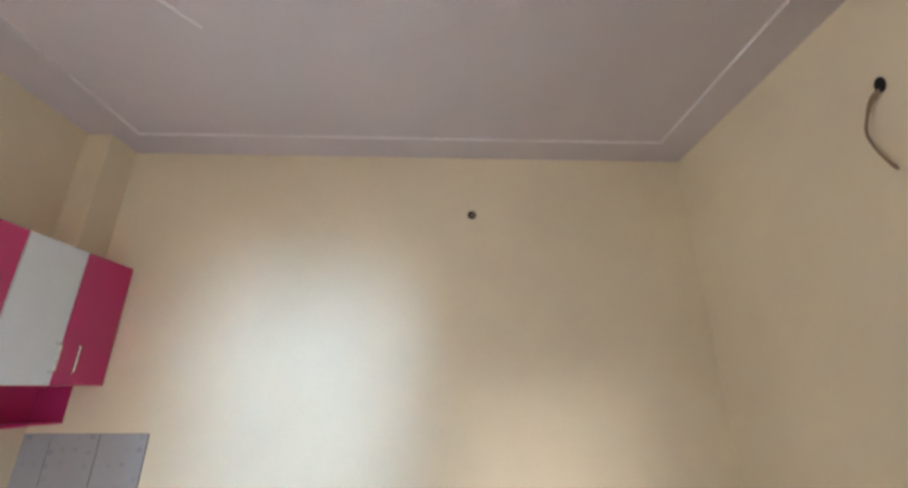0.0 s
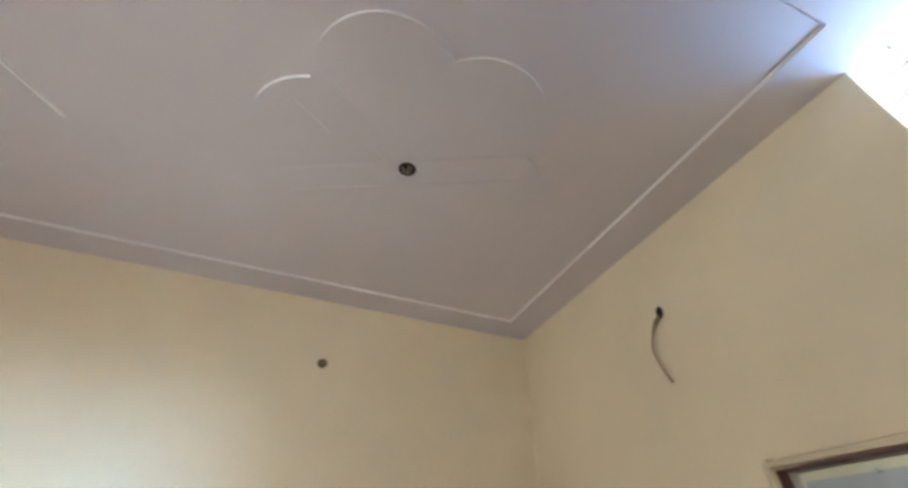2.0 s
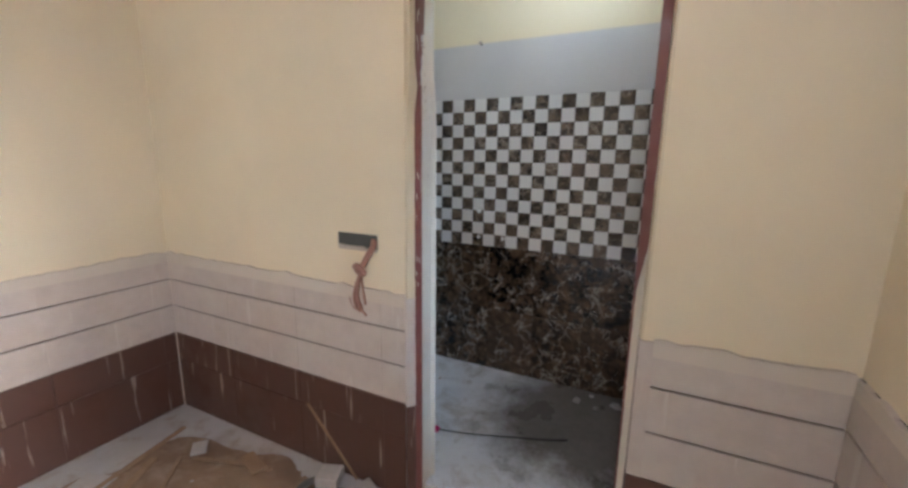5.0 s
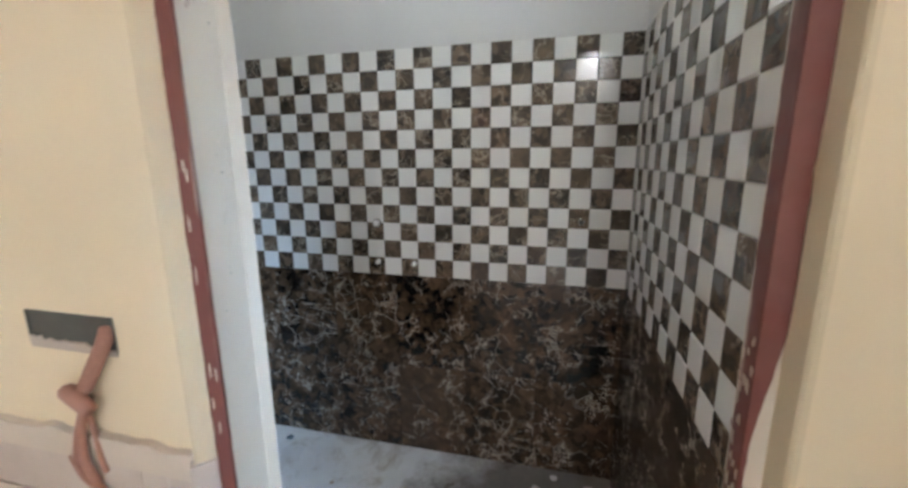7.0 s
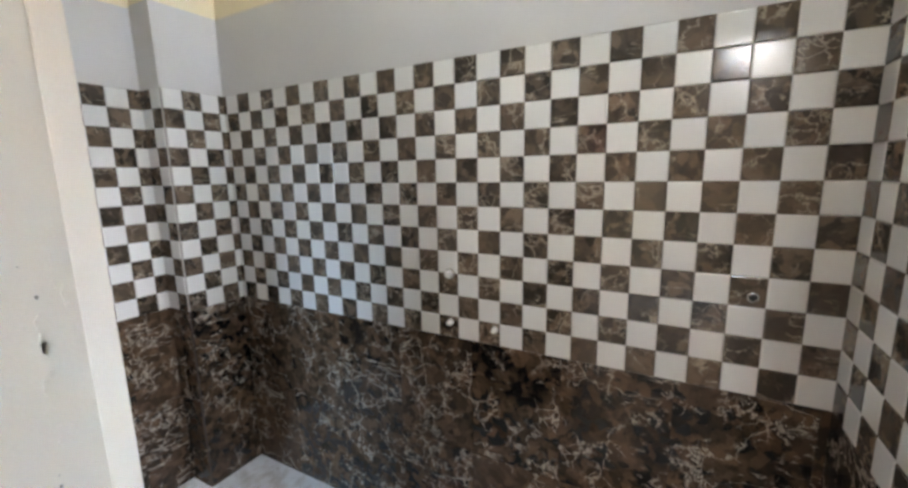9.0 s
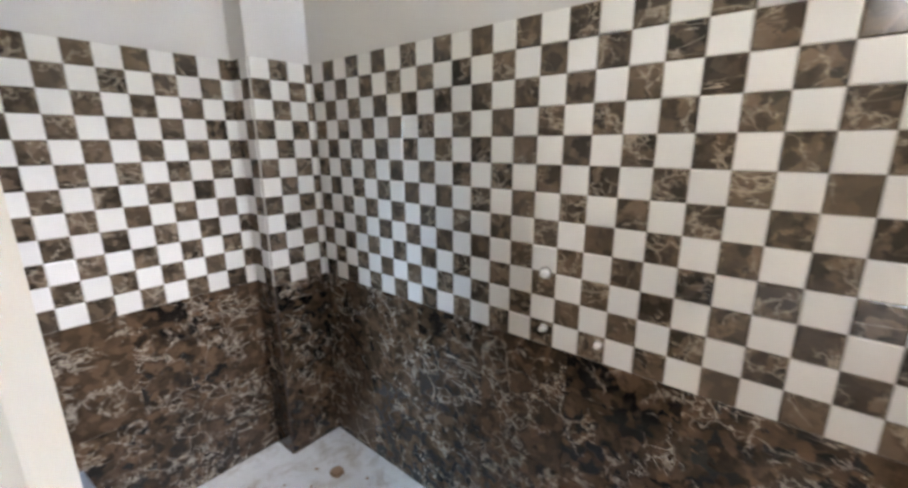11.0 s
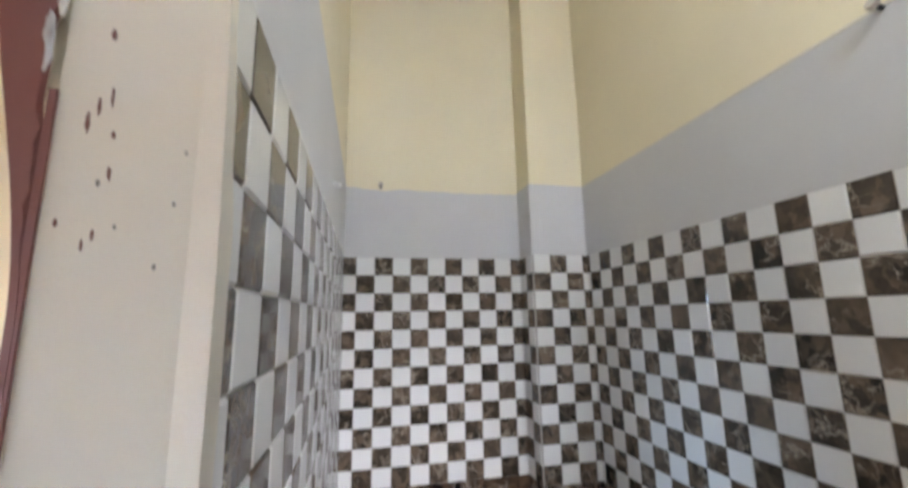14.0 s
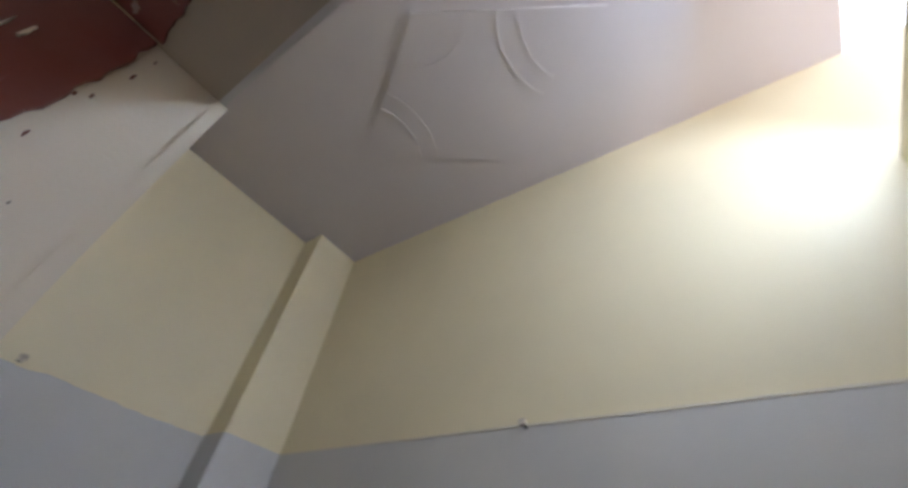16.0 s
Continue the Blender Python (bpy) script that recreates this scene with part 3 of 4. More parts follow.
structure("door_head", paint_strip(J0 + 0.003, J1 - 0.006, lambda y: 1.572 + 0.020 * ease(y, 0.66, 0.74) + rough_edge(y, 6.7, 0.004), lambda y: 1.632 + rough_edge(y, 8.4, 0.006), lambda x, y, d: (x, y, JZ + 0.002 - d)),
          MAROON, "chipped maroon paint strip under the lintel", "trim")
structure("door_jamb_face", paint_strip(0.03, JZ - 0.001, lambda z: 0.011 + 0.022 * ease(-z, -1.24, -1.04) + rough_edge(z, 2.0, 0.002), lambda z: J0 + 0.0025, lambda y, z, d: (1.6505 - d, y, z)),
          MAROON, "chipped maroon paint on the front of the door jamb", "trim")
structure("door_jamb_south", paint_strip(0.03, JZ - 0.001, lambda z: 1.648, lambda z: XR - 0.010 + rough_edge(z, 4.0, 0.004), lambda x, z, d: (x, J0 - 0.001 + d, z)),
          MAROON, "chipped maroon paint strip on the door jamb", "trim")


def flakes(rng, count, along, across, depth, thick, size, stretch):
    """Irregular chips lying on the plane y = depth, long in z."""
    bm = bmesh.new()
    for _ in range(count):
        cx, cz = rng.uniform(*across), rng.uniform(*along)
        a, b = size * rng.uniform(0.4, 1.0), size * stretch * rng.uniform(0.5, 1.6)
        n = 15
        rims = [(cx + a * math.cos(6.2832 * k / n) * rng.uniform(0.5, 1.2), cz + b * math.sin(6.2832 * k / n) * rng.uniform(0.6, 1.2)) for k in range(n)]
        low = [bm.verts.new((x, depth, z)) for x, z in rims]
        top = [bm.verts.new((x, depth - thick, z)) for x, z in rims]
        bm.faces.new(top)
        for k in range(n):
            bm.faces.new((low[k], low[(k + 1) % n], top[(k + 1) % n], top[k]))
    return bm


rng = random.Random(41)
structure("door_jamb_chips", flakes(rng, 4, (1.80, 2.0), (1.582, 1.602), J1 - 0.003, 0.0012, 0.0019, 5.5), SKIM, "pale chips where the maroon paint flaked off", "trim")
structure("door_jamb_peeled", flakes(rng, 8, (1.74, 1.92), (1.606, 1.618), J1 - 0.003, 0.0012, 0.0026, 5.0), GREY, "grey patches bared by peeling maroon paint", "trim")
chips = flakes(rng, 8, (0.95, 1.60), (0.794, 0.811), 0.0, 0.0012, 0.0022, 5.0)
structure("door_front_chips", shaped(chips, Matrix.Translation((1.6118, 0, 0)) @ Matrix(((0, 1, 0, 0), (1, 0, 0, 0), (0, 0, 1, 0), (0, 0, 0, 1)))), SKIM, "pale chips where the maroon paint flaked off", "trim")
structure("door_reveal_blisters", flakes(rng, 11, (1.12, 1.50), (1.660, 1.684), J1 + 0.0003, 0.0016, 0.0032, 2.0), REVEAL, "small blisters and drips in the white cement reveal", "trim")
structure("door_reveal_specks", flakes(rng, 12, (0.95, 1.95), (1.640, 1.690), J1 + 0.0003, 0.0008, 0.0012, 1.2), DARK_CEMENT, "small dark specks on the white cement reveal", "trim")
structure("door_jamb_flecks", flakes(rng, 26, (1.62, 2.01), (1.622, 1.646), J1 + 0.0005, 0.0012, 0.0014, 3.0), MAROON, "maroon paint flecks beside the chipped strip", "trim")
structure("door_jamb_scabs", shaped(flakes(rng, 40, (0.90, 1.20), (1.652, 1.684), 0.0, 0.0014, 0.0030, 2.2), Matrix.Translation((0, J0 + 0.0045, 0))), SKIM, "pale scabs where the maroon paint crumbled", "trim")
edge_fill = ragged_plate(JZ - BF - 0.002, -0.011, 0.014, 0.019, 12.3, 0.007, 0.010, 6.0)
for v in edge_fill.verts:               # a bead of cement, thinner towards the lintel
    u = 1 - ease(v.co.x + BF, 1.58, 1.86)
    if v.co.z < 0:
        v.co.z *= max(u, 0.25) if v.co.y < -0.01 else 0.2
    v.co.y *= 0.55 + 0.45 * u
structure("door_edge_cement", shaped(edge_fill, turned((0, 0, 1), (-1, 0, 0), (0, 1, 0), (XR - 0.001, J1, BF))), REVEAL, "white cement lapping over the tile edge", "trim")
structure("door_sill", boxes((1.600, 1.645, J0, J1, 0.0, 0.03)), CEMENT, "rough cement doorway threshold", "sill")

# ---- ventilator bars ----
vent = tagged(new("ventilator_grille"), "thin iron bars in the bright ventilator opening", "window grille")
for k in range(2):
    y = V0 + (V1 - V0) * (k + 1) / 3
    part("bar", tube([(1.665, y, VZ), (1.665, y, ZC)], 0.0034, 6, 1), BARS, vent)
for k in range(3):
    z = VZ + (ZC - VZ) * (k + 1) / 4
    part("crossbar", tube([(1.672, V0, z), (1.672, V1, z)], 0.0040, 6, 1), BARS, vent)

# ---- kitchen corner ----
splash = structure("backsplash_bed", boxes((XW, -1.884, YN - 0.004, YN, 0.80, 1.385)), GROUT, "grout bed behind grey kitchen tiles", "backsplash")
for i in range(3):
    for j in range(2):
        x1 = -1.884 - 0.277 * i
        z1 = 1.385 - 0.292 * j
        part("tile", rounded(max(x1 - 0.275, XW), x1 - 0.001, YN - 0.011, YN - 0.003, z1 - 0.290, z1, 0.002, 1), SPLASH, splash)


def wall_cabinet(y0, y1, front, label):
    """A wall unit with one door, its bow handle near the door's lower edge."""
    z0, z1, xf = 1.652, 2.385, -2.225
    thing = tagged(new("wall_cabinet"), label, "cabinet", "kitchen wall cabinets")
    part("body", rounded(XW, xf - 0.020, y0 + 0.001, y1 - 0.001, z0 + 0.003, z1 - 0.003, 0.002, 1), PINK, thing)
    door = part("door", rounded(xf - 0.018, xf, y0 + 0.0015, y1 - 0.0015, z0, z1, 0.003, 2), front, thing)
    hy = y0 + 0.085 if front is PINK else y1 - 0.035
    part("handle", tube([(xf - 0.001, hy, 1.715), (xf + 0.026, hy, 1.722), (xf + 0.030, hy, 1.740), (xf + 0.030, hy, 1.840), (xf + 0.026, hy, 1.858), (xf - 0.001, hy, 1.865)], 0.0055, 8, 4), CHROME, door, "slim chrome bow handle", True)
    return thing


wall_cabinet(2.080, 2.440, PINK, "glossy pink wall cabinet with slim chrome handle")
wall_cabinet(1.716, 2.080, WHITE_LAM, "glossy white wall cabinet between pink ones")
wall_cabinet(1.352, 1.716, PINK, "glossy pink wall cabinet with slim chrome handle")
shelf = tagged(new("open_shelf"), "dark pink open shelf box under the cabinets", "shelf")
part("top", boxes((XW, -2.40, 1.30, 2.440, 1.634, 1.650)), PINK, shelf)
part("bottom", rounded(XW, -2.40, 1.30, 2.440, 1.440, 1.458, 0.002, 1), PINK, shelf)
part("end_panel", boxes((XW, -2.402, 2.424, 2.440, 1.458, 1.634)), PINK, shelf)
part("end_panel", boxes((XW, -2.402, 1.30, 1.316, 1.458, 1.634)), PINK, shelf)
part("back_panel", boxes((XW, XW + 0.008, 1.316, 2.424, 1.458, 1.634)), PINK, shelf)

# ---- electrical points in the room ----


def junction_hole(at, axis, radius, label, seed):
    """An open round box in plaster, crammed with cut wires."""
    thing = tagged(new("junction_box"), label, "junction box", "open junction boxes")
    m = {"down": pose(0, 0, 0, 180, 0, 0), "south": pose(0, 0, 0, 90, 0, 0), "west": pose(0, 0, 0, 90, 0, -90)}[axis]
    rim = lathe([(radius * 1.18, 0.0), (radius * 1.12, 0.003), (radius * 0.95, 0.004), (radius * 0.92, 0.001)], 22)
    part("rim", shaped(rim, m), CEIL if axis == "down" else CEMENT, thing, "", True)
    # Nothing is hollowed out: a black disc paints the box's inner shade.
    cup = lathe([(radius * 0.96, 0.0005), (radius * 0.90, 0.0042), (radius * 0.3, 0.0044), (0.001, 0.0046)], 22)
    part("cup", shaped(cup, m), BLACK, thing, "black disc painted as the shade inside the box", True)
    rng = random.Random(seed)
    for _ in range(5):
        a, b = rng.uniform(0, 6.28), rng.uniform(0, 6.28)
        pts = [(radius * 0.6 * math.cos(a), radius * 0.6 * math.sin(a), 0.004), (radius * 0.35 * math.cos(a + 0.8), radius * 0.35 * math.sin(a + 0.8), 0.013),
               (radius * 0.3 * math.cos(b), radius * 0.3 * math.sin(b), 0.017), (radius * 0.7 * math.cos(b), radius * 0.7 * math.sin(b), 0.006)]
        part("wire", shaped(tube(pts, 0.0022, 5, 4), m), WIRE, thing, "", True)
    thing.matrix_basis = Matrix.Translation(at)
    return thing


junction_hole((0.155, 1.005, ZC - 0.020), "down", 0.047, "open round fan box with dark wires in ceiling", 1)
junction_hole((0.036, YN, 2.813), "south", 0.030, "small open round wiring hole in cream wall", 2)
lead = tagged(new("hanging_cable"), "brown lamp cable hanging from a dark wall hole", "cable")
# The hole is a solid plug, its inner darkness given by black colour.
part("hole_plug", shaped(lathe([(0.026, 0.0), (0.030, 0.004), (0.020, 0.010), (0.001, 0.012)], 9), Matrix.Translation((XD, 1.062, 2.818)) @ pose(0, 0, 0, 90, 0, -90) @ Matrix.Diagonal((0.8, 1.25, 1, 1))), BLACK, lead, "black plug painted as the dark inside of a hole")
part("knot", shaped(tube([(0, 0.012, 0.012), (0, -0.012, 0.010), (-0.012, -0.010, -0.006), (-0.006, 0.012, -0.012), (0.006, 0.0, 0.014)], 0.007, 7, 4), Matrix.Translation((1.600, 1.090, 2.775))), WIRE, lead, "", True)
part("cable", tube([(1.612, 1.065, 2.81), (1.585, 1.092, 2.775), (1.570, 1.118, 2.70), (1.560, 1.132, 2.63), (1.548, 1.105, 2.53), (1.545, 1.066, 2.435)], 0.0055, 7, 6), WIRE, lead, "", True)
part("cable", tube([(1.612, 1.058, 2.81), (1.590, 1.085, 2.77), (1.580, 1.128, 2.70), (1.572, 1.142, 2.63), (1.562, 1.118, 2.54), (1.560, 1.088, 2.46)], 0.0045, 7, 6), WIRE, lead, "", True)

socket_box = tagged(new("switch_box"), "empty grey metal switch box sunk in cream wall", "switch box")
part("back", boxes((1.6135, 1.6148, 0.991, 1.191, 1.099, 1.162)), METAL_BOX, socket_box)
part("side", boxes((1.6095, 1.6135, 0.9905, 0.9925, 1.099, 1.162)), METAL_BOX, socket_box)
part("side", boxes((1.6095, 1.6135, 1.1895, 1.1915, 1.099, 1.162)), METAL_BOX, socket_box)
part("torn_plaster", shaped(ragged_plate(0.200, -0.004, 0.010, 0.003, 5.5, 0.012, 0.008, 24.0), turned((0, -1, 0), (1, 0, 0), (0, 0, 1), (1.6125, 1.191, 1.096))), CEMENT, socket_box, "torn plaster edge")
pipe = tagged(new("cable_conduit"), "dusty pink cable bundle knotted below switch box", "cable")
part("upper_run", tube([(1.616, 1.012, 1.140), (1.600, 1.005, 1.118), (1.596, 1.030, 1.075), (1.590, 1.052, 1.035)], 0.0125, 9, 6), CLOTH, pipe, "", True)
part("knot", tube([(1.592, 1.092, 1.026), (1.574, 1.066, 1.036), (1.576, 1.038, 1.014), (1.592, 1.058, 1.000), (1.600, 1.090, 1.012), (1.585, 1.068, 1.030)], 0.0125, 9, 5), CLOTH, pipe, "", True)
for run, r in (([(1.594, 1.066, 1.005), (1.592, 1.088, 0.950), (1.590, 1.096, 0.905), (1.590, 1.080, 0.858), (1.592, 1.040, 0.822)], 0.0045),
               ([(1.590, 1.062, 1.005), (1.586, 1.074, 0.950), (1.584, 1.076, 0.895), (1.588, 1.062, 0.850)], 0.0070),
               ([(1.596, 1.070, 1.005), (1.598, 1.062, 0.950), (1.594, 1.052, 0.900), (1.594, 1.046, 0.870)], 0.0050),
               ([(1.592, 1.074, 0.990), (1.590, 1.094, 0.940), (1.586, 1.100, 0.890), (1.588, 1.088, 0.848), (1.592, 1.072, 0.836)], 0.0045),
               ([(1.590, 1.086, 0.842), (1.592, 1.108, 0.846), (1.594, 1.124, 0.868), (1.592, 1.128, 0.890)], 0.0022)):
    part("strand", tube(run, r, 8, 6), CLOTH, pipe, "", True)

# ---- bathroom fittings ----


def pipe_outlet(y, z, kind, label):
    """A capped water outlet in the tiles; kind 0: big white plug beside a flange."""
    thing = tagged(new("water_outlet"), label, "water outlet", "capped water outlets")
    m = Matrix.Translation((XE - TT, y, z)) @ pose(0, 0, 0, 90, 0, -90)
    r = 0.019 if kind == 0 else 0.0135
    part("flange", shaped(lathe([(r, 0.0), (r, 0.002), (r * 0.92, 0.006), (r * 0.62, 0.007), (r * 0.55, 0.0)], 20), m), CHROME, thing, "", True)
    if kind < 2:
        part("plug", shaped(lathe([(r * 0.55, 0.004), (r * 0.62, 0.012), (r * 0.66, 0.018), (r * 0.50, 0.024), (0.001, 0.026)], 14), m), PLUG, thing, "white plastic plug", True)
    else:
        part("thread", shaped(lathe([(r * 0.5, 0.003), (r * 0.5, 0.012), (r * 0.3, 0.013), (0.001, 0.004)], 14), m), BARS, thing, "dark open pipe end", True)


pipe_outlet(1.018, 1.153, 0, "white plugged water outlet in chequered tiles")
pipe_outlet(1.017, 0.983, 1, "small white plugged water outlet in chequered tiles")
pipe_outlet(0.852, 0.982, 1, "small white plugged water outlet in chequered tiles")
pipe_outlet(0.180, 1.180, 2, "small open water outlet in brown tile")


def nail(at, out, label):
    thing = tagged(new("wall_nail"), label, "nail", "nails along the cement band")
    a, o = Vector(at), Vector(out)
    part("shank", tube([a, a + o * 0.030 + Vector((0, 0, 0.006))], 0.005, 7, 2), BARS, thing)
    part("head", tube([a + o * 0.026 + Vector((0, 0, 0.004)), a + o * 0.036 + Vector((0, 0, 0.008))], 0.011, 8, 1), CEMENT, thing)


nail((XE, 1.030, 2.146), (-1, 0, 0), "cement-crusted nail above the grey band")
nail((1.845, BN, 2.152), (0, -1, 0), "cement-crusted nail above the grey band")
clip = tagged(new("pipe_clip"), "small white plastic clip on grey band", "clip")
part("saddle", shaped(tube([(0, -0.012, 0), (0.014, -0.010, 0), (0.018, 0, 0), (0.014, 0.010, 0), (0, 0.012, 0)], 0.004, 6, 4), Matrix.Translation((XR + 0.006, 1.665, 1.953))), PLUG, clip, "", True)
lean = tagged(new("offcut_board"), "grey-blue board offcut leaning in the corner", "board")
part("board", shaped(rounded(-0.022, 0.022, -0.006, 0.006, 0.0, 0.335, 0.002, 1), Matrix.Translation((1.845, 2.235, BF)) @ pose(0, 0, 0, -8, -13, 0)), plain("grey_blue_board", (0.24, 0.28, 0.32), 0.5), lean)

rng = random.Random(4)


def chip(name, at, size, material, label, category, group=""):
    """An uneven flat fragment lying on the floor."""
    bm = bmesh.new()
    n = rng.randint(6, 9)
    ring = [(size * rng.uniform(0.6, 1.1) * math.cos(6.283 * k / n), size * rng.uniform(0.5, 0.9) * math.sin(6.283 * k / n)) for k in range(n)]
    h = size * rng.uniform(0.25, 0.5)
    low = [bm.verts.new((x, y, 0)) for x, y in ring]
    high = [bm.verts.new((x * 0.85, y * 0.85, h * rng.uniform(0.7, 1.1))) for x, y in ring]
    bm.faces.new(low), bm.faces.new(high)
    for k in range(n):
        bm.faces.new((low[k], low[(k + 1) % n], high[(k + 1) % n], high[k]))
    ob = part(name, bm, material, None, "", False, Matrix.Translation(at) @ pose(0, 0, 0, 0, 0, rng.uniform(0, 360)))
    return tagged(ob, label, category, group)


BLUE_CAP = plain("slate_blue_plastic", (0.07, 0.10, 0.13), 0.4)
for x, y, r in ((2.662, 1.495, 0.014), (2.600, 1.585, 0.014), (2.655, 1.505, 0.008)):
    cap = part("bottle_cap", lathe([(r, 0), (r, 0.008), (r * 0.85, 0.011), (0.001, 0.0112)], 14), BLUE_CAP, None, "", True, Matrix.Translation((x, y, BF)))
    tagged(cap, "small dark blue cap on the white floor", "bottle cap", "caps on the bath floor")
chip("mud_patch", (2.545, 1.90, BF), 0.042, SOIL, "dried brown mud lump on the white floor", "mud")
for x, y, z in ((2.611, 1.77, 0.010), (2.50, 1.99, 0.010), (2.43, 1.92, 0.009), (2.36, 2.02, 0.007), (2.60, 0.31, 0.028), (2.64, 0.10, 0.040), (2.57, 0.20, 0.018), (2.69, 0.24, 0.020), (2.30, 1.30, 0.012), (2.45, 1.15, 0.010)):
    chip("rubble_chip", (x, y, BF), z, CHIP if z > 0.015 else SOIL, "small broken chip lying on the bath floor", "rubble", "rubble on the bath floor")
rod = tagged(new("bent_wire"), "thin dark bent wire lying on the bath floor", "wire")
part("wire", tube([(1.99, 0.91, BF + 0.003), (2.02, 0.75, BF + 0.010), (2.10, 0.55, BF + 0.006), (2.16, 0.38, BF + 0.008), (2.21, 0.29, BF + 0.003)], 0.0035, 6, 5), BARS, rod, "", True)
chip("pink_wrapper", (1.985, 0.925, BF), 0.032, PINK, "crumpled bright pink wrapper on the bath floor", "wrapper")

# ---- building waste on the room floor ----
bm = bmesh.new()
N = 56
grid = []
for i in range(N + 1):
    row = []
    for j in range(N + 1):
        u, v = i / N * 2 - 1, j / N * 2 - 1
        r = math.hypot(u, v) * (1 + 0.28 * noise.noise((u * 2.1, v * 2.1, 3)))
        h = max(0.0, 1 - r) ** 0.7 * (0.030 + 0.026 * noise.noise((u * 4, v * 4, 7)) + 0.012 * noise.noise((u * 14, v * 14, 1)))
        row.append(bm.verts.new((1.02 + u * 0.55, 1.55 + v * 0.72, h - 0.002)))
    grid.append(row)
for i in range(N):
    for j in range(N):
        bm.faces.new((grid[i][j], grid[i + 1][j], grid[i + 1][j + 1], grid[i][j + 1]))
tagged(part("sawdust_heap", bm, SOIL, None, "", True), "low brown heap of sand and sawdust on floor", "debris", kind="stuff")


def slat(at, length, width, thick, turn, tilt=0.0, material=PLANK, name="wood_offcut", label="dusty wooden offcut lying in the sawdust", category="wood offcut", group="wood offcuts on the floor"):
    ob = part(name, rounded(-length / 2, length / 2, -width / 2, width / 2, 0, thick, 0.002, 1), material, None, "", False, Matrix.Translation(at) @ pose(0, 0, 0, 0, tilt, turn))
    return tagged(ob, label, category, group)


slat((1.15, 2.13, 0.010), 0.62, 0.022, 0.012, 12)
slat((1.10, 2.00, 0.018), 0.30, 0.035, 0.010, 28)
slat((1.20, 1.88, 0.026), 0.24, 0.020, 0.010, 40)
slat((1.43, 1.62, 0.018), 0.16, 0.070, 0.012, 75)
slat((1.36, 1.78, 0.022), 0.26, 0.018, 0.010, 110)
slat((0.95, 2.14, 0.006), 0.26, 0.16, 0.008, 20, 0, CHIP, "stone_offcut", "pale grey stone offcut on dusty floor", "stone offcut", "stone offcuts on the floor")
slat((1.38, 1.95, 0.018), 0.10, 0.07, 0.010, 50, 0, CHIP, "stone_offcut", "pale grey stone offcut on dusty floor", "stone offcut", "stone offcuts on the floor")
slat((0.72, 2.24, 0.002), 0.36, 0.24, 0.006, 8, 0, plain("blue_grey_sheet", (0.40, 0.47, 0.54), 0.35), "plastic_sheet", "crumpled blue-grey sheet beside the red-brown tiles", "plastic sheet", "sheets on the floor")
slat((1.52, 1.22, 0.012), 0.10, 0.10, 0.05, 20, 0, CHIP, "stone_offcut", "pale grey stone offcut on dusty floor", "stone offcut", "stone offcuts on the floor")
slat((1.50, 1.04, 0.001), 0.16, 0.11, 0.04, -25, 0, CHIP, "stone_offcut", "pale grey stone offcut on dusty floor", "stone offcut", "stone offcuts on the floor")
slat((1.592, 1.27, 0.155), 0.42, 0.012, 0.008, 90, -47, PLANK, "thin_stick", "thin pale stick leaning on red-brown tiles", "stick", "sticks against the wall")
for k in range(34):
    a, r = rng.uniform(0, 6.283), rng.uniform(0.1, 0.62)
    chip("waste_chip", (1.05 + 0.75 * r * math.cos(a), 1.60 + r * math.sin(a), 0.010), rng.uniform(0.010, 0.030), rng.choice((CHIP, PLANK, SOIL)), "small chip of building waste in the sawdust", "debris", "waste chips in the sawdust")
hose = tagged(new("hose_coil"), "grey hose loop lying on the sawdust", "hose")
part("hose", tube([(1.20, 1.02, 0.020), (1.26, 1.18, 0.035), (1.36, 1.27, 0.045), (1.46, 1.27, 0.040), (1.50, 1.20, 0.025)], 0.016, 9, 6), HOSE, hose, "", True)

# ---- tiled dado of the room ----


def tile_mesh(name, width, height, thick, material, edge=0.0012):
    """A tile centred on its back, facing local -y, with eased edges."""
    bm = bmesh.new()
    w, h = width / 2, height / 2
    rings = [[bm.verts.new((sx * (w - e), -d, sz * (h - e))) for sx, sz in ((-1, -1), (1, -1), (1, 1), (-1, 1))] for e, d in ((0, 0), (0, thick - edge), (edge, thick))]
    for a, b in zip(rings, rings[1:]):
        for k in range(4):
            bm.faces.new((a[k], a[(k + 1) % 4], b[(k + 1) % 4], b[k]))
    bm.faces.new(rings[-1])
    return mesh_of(bm, name, material)


MESHES = {}


def piece(name, parent, at, turn, width, height, thick, material):
    key = (name, round(width, 4), round(height, 4), material.name)
    if key not in MESHES:
        MESHES[key] = tile_mesh(name, width, height, thick, material, 0.0028 if height < 0.1 else 0.0012)
    ob = new(name, MESHES[key])
    ob.parent = parent
    ob.matrix_basis = Matrix.Translation(at) @ pose(0, 0, 0, 0, 0, turn)
    return ob


FACES = {"north": (0, (1, 0)), "east": (-90, (0, -1)), "west": (90, (0, 1)), "south": (180, (-1, 0))}


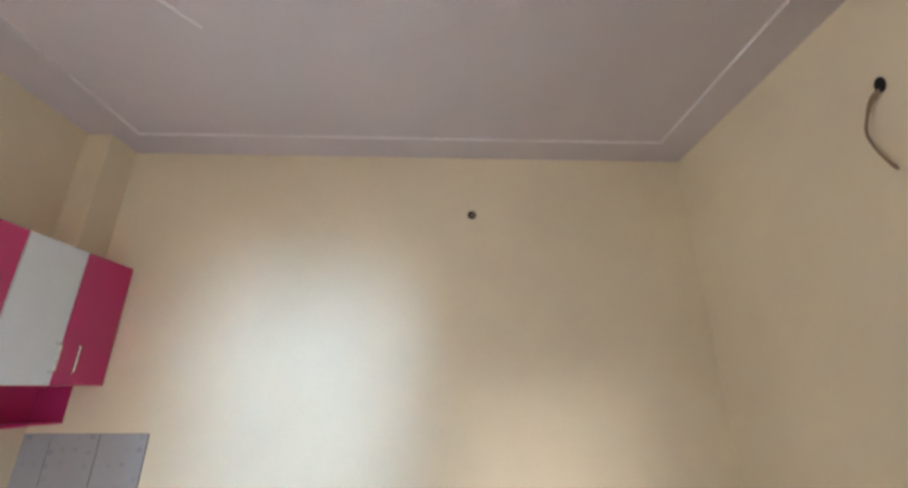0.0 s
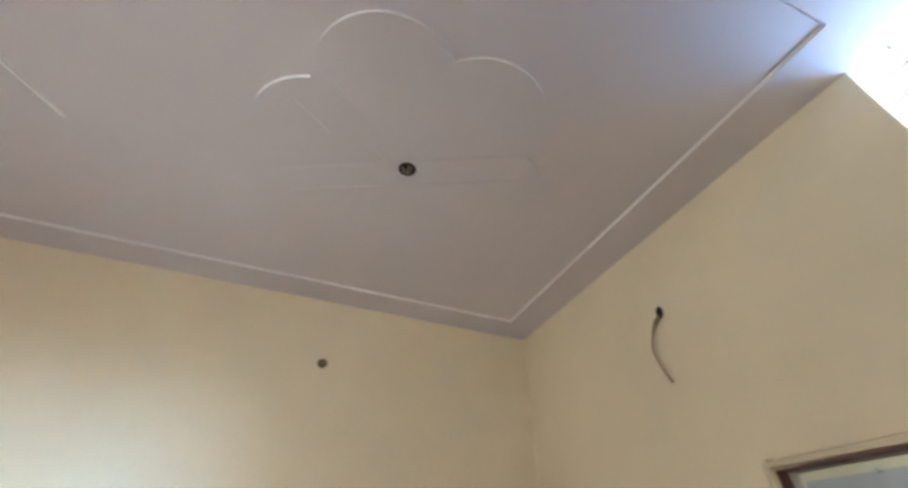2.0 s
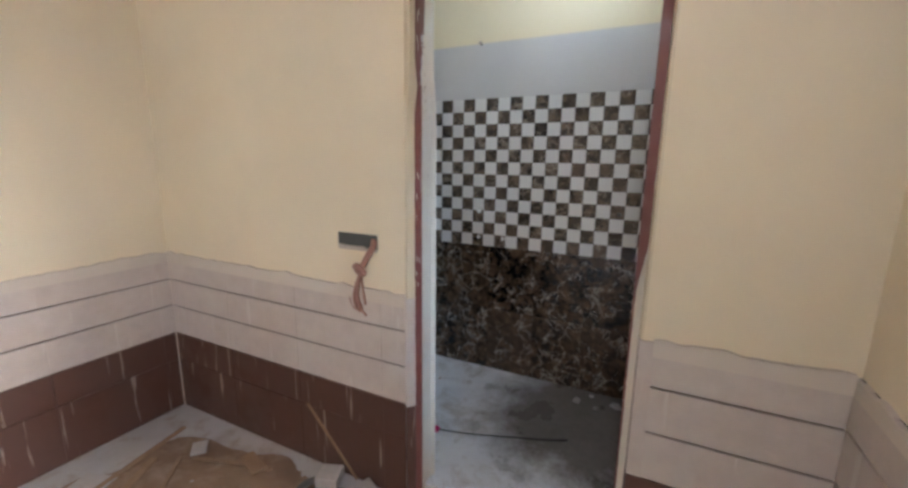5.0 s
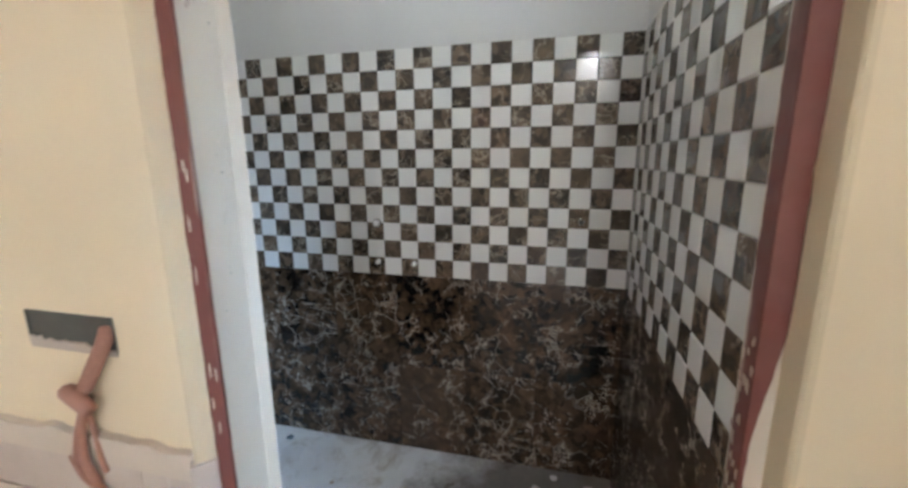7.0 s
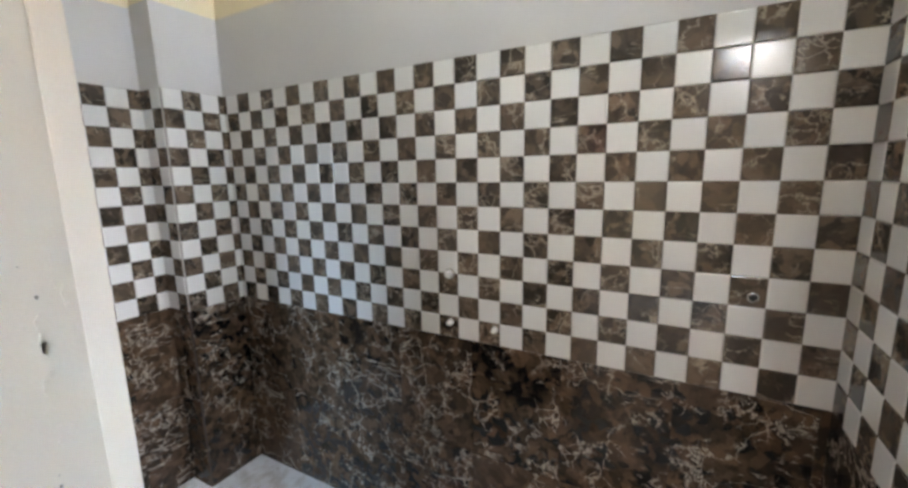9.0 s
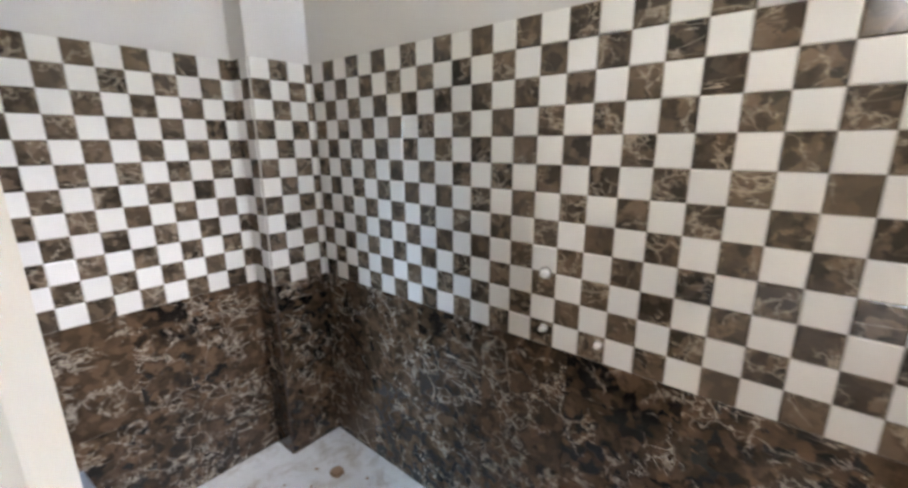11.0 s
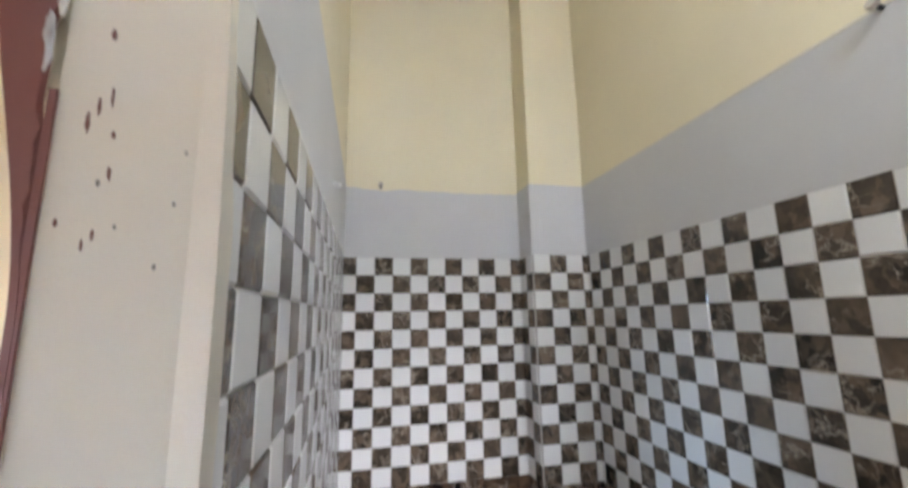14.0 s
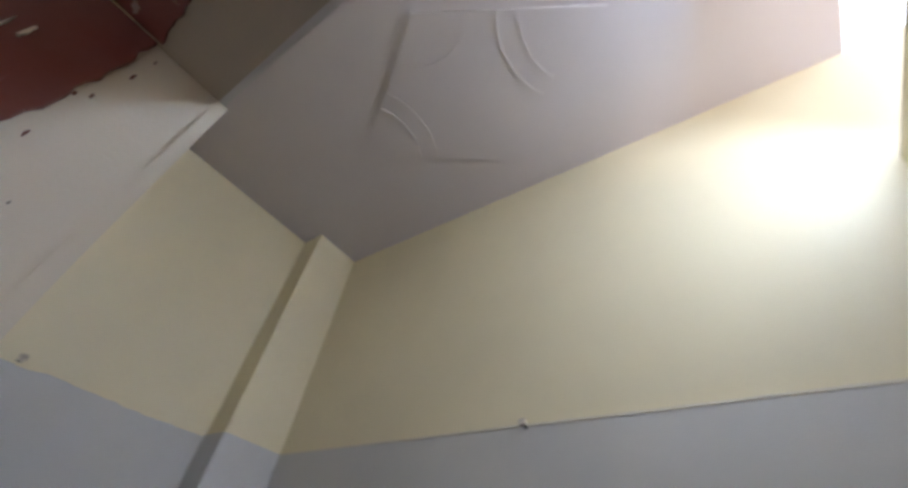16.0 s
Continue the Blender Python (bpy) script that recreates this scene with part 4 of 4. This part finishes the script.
def dado(side, plane, start, length, label, seed):
    """Two courses of red-brown tiles, three of beige ones with open joints, and a ragged cement skim on top.
    Runs from start along the wall, to the right as one faces it."""
    turn, (dx, dy) = FACES[side]
    out = {"north": (0, -1), "east": (-1, 0), "west": (1, 0), "south": (0, 1)}[side]

    def place(run, z, off=0.0):
        return (plane + out[0] * off, start + dy * run, z) if dx == 0 else (start + dx * run, plane + out[1] * off, z)

    bed = bmesh.new()
    block(bed, 0, length, -0.004, 0, 0.0, 0.930)
    bed = structure("dado_" + str(side), shaped(bed, Matrix.Translation(place(0, 0)) @ pose(0, 0, 0, 0, 0, turn)), DARK_GROUT, label, "dado")
    for z0, z1, mat, name in ((0.002, 0.297, RED_TILE, "red_tile"), (0.300, 0.463, RED_TILE, "red_tile"), (0.466, 0.627, PALE_TILE, "beige_tile"), (0.634, 0.781, PALE_TILE, "beige_tile"), (0.788, 0.930, PALE_TILE, "beige_tile")):
        run = 0.0
        while run < length - 0.01:
            w = min(0.487, length - run)
            piece(name, bed, place(run + w / 2, (z0 + z1) / 2, 0.003), turn, w - (0.0012 if mat is RED_TILE else 0.0003), z1 - z0, 0.009, mat)
            run += w
    skim = ragged_plate(length, 0.884, 0.940, 0.0145, seed, 0.014, 0.012, 5.0)
    part("cement_skim", shaped(skim, Matrix.Translation(place(0, 0)) @ pose(0, 0, 0, 0, 0, turn)), SKIM, bed, "ragged pale cement skim")


dado("north", YN, -1.880, XD + 1.880, "red-brown and beige tiled dado with cement drips", 1.3)
dado("east", XD, YN - 0.013, YN - 0.013 - 0.851, "red-brown and beige tiled dado with cement drips", 2.7)
dado("east", XD, -0.032, -0.032 - YS - 0.014, "red-brown and beige tiled dado beside the doorway", 4.1)
dado("south", YS, XD, XD + 0.44, "red-brown and beige tiled dado under the window", 6.6)

# ---- chequered bathroom tiles ----


def chequer(parent, side, plane, start, length, parity, first=P):
    """Twelve courses of chequered tiles over two courses of marble panels; runs to the right as one faces the wall."""
    turn, (dx, dy) = FACES[side]
    out = {"north": (0, -1), "east": (-1, 0), "west": (1, 0), "south": (0, 1)}[side]

    def place(run, z, off=0.0):
        return (plane + out[0] * off, start + dy * run, z) if dx == 0 else (start + dx * run, plane + out[1] * off, z)

    bed = bmesh.new()
    block(bed, 0, length, -0.0045, 0, ZB, ZT)
    part("tile_bed", shaped(bed, Matrix.Translation(place(0, 0)) @ pose(0, 0, 0, 0, 0, turn)), GROUT, parent)
    low = bmesh.new()
    block(low, 0, length, -0.0045, 0, BF, ZB)
    part("panel_bed", shaped(low, Matrix.Translation(place(0, 0)) @ pose(0, 0, 0, 0, 0, turn)), DARK_GROUT, parent)
    run, i = 0.0, 0
    while run < length - 0.006:
        w = min(first if i == 0 else P, length - run)
        for r in range(12):
            dark = (i + r + parity) % 2 == 0
            piece("dark_tile" if dark else "white_tile", parent, place(run + w / 2, ZT - (r + 0.5) * P, 0.0022), turn, w - 0.0011, P - 0.0011, TT - 0.002, DARK_TILE if dark else WHITE_TILE)
        run, i = run + w, i + 1
    run = 0.0
    while run < length - 0.006:
        w = min(0.3048, length - run)
        for z0, z1 in ((BF, 0.503), (0.504, ZB)):
            piece("marble_panel", parent, place(run + w / 2, (z0 + z1) / 2, 0.0022), turn, w - 0.0003, z1 - z0 - 0.0003, TT - 0.002, MARBLE)
        run += w


# east: cells counted from the south corner, so the run from the north starts with a part cell
n_east = int((BP - BS) / P)
chequer(wall_bath_east, "east", XE, BP, BP - BS, n_east % 2, (BP - BS) - n_east * P)
chequer(wall_bath_north, "north", BN, XR, PX - XR, 0, 0.057)
chequer(pilaster, "east", PX, BN, BN - BP, 0)
chequer(pilaster, "north", BP, PX, XE - PX, 1)
chequer(wall_bath_west, "west", XR, 0.786, BN - 0.786, 1, 0.857 - 0.786)
chequer(wall_bath_south, "south", BS, XE, XE - 1.672, 1)
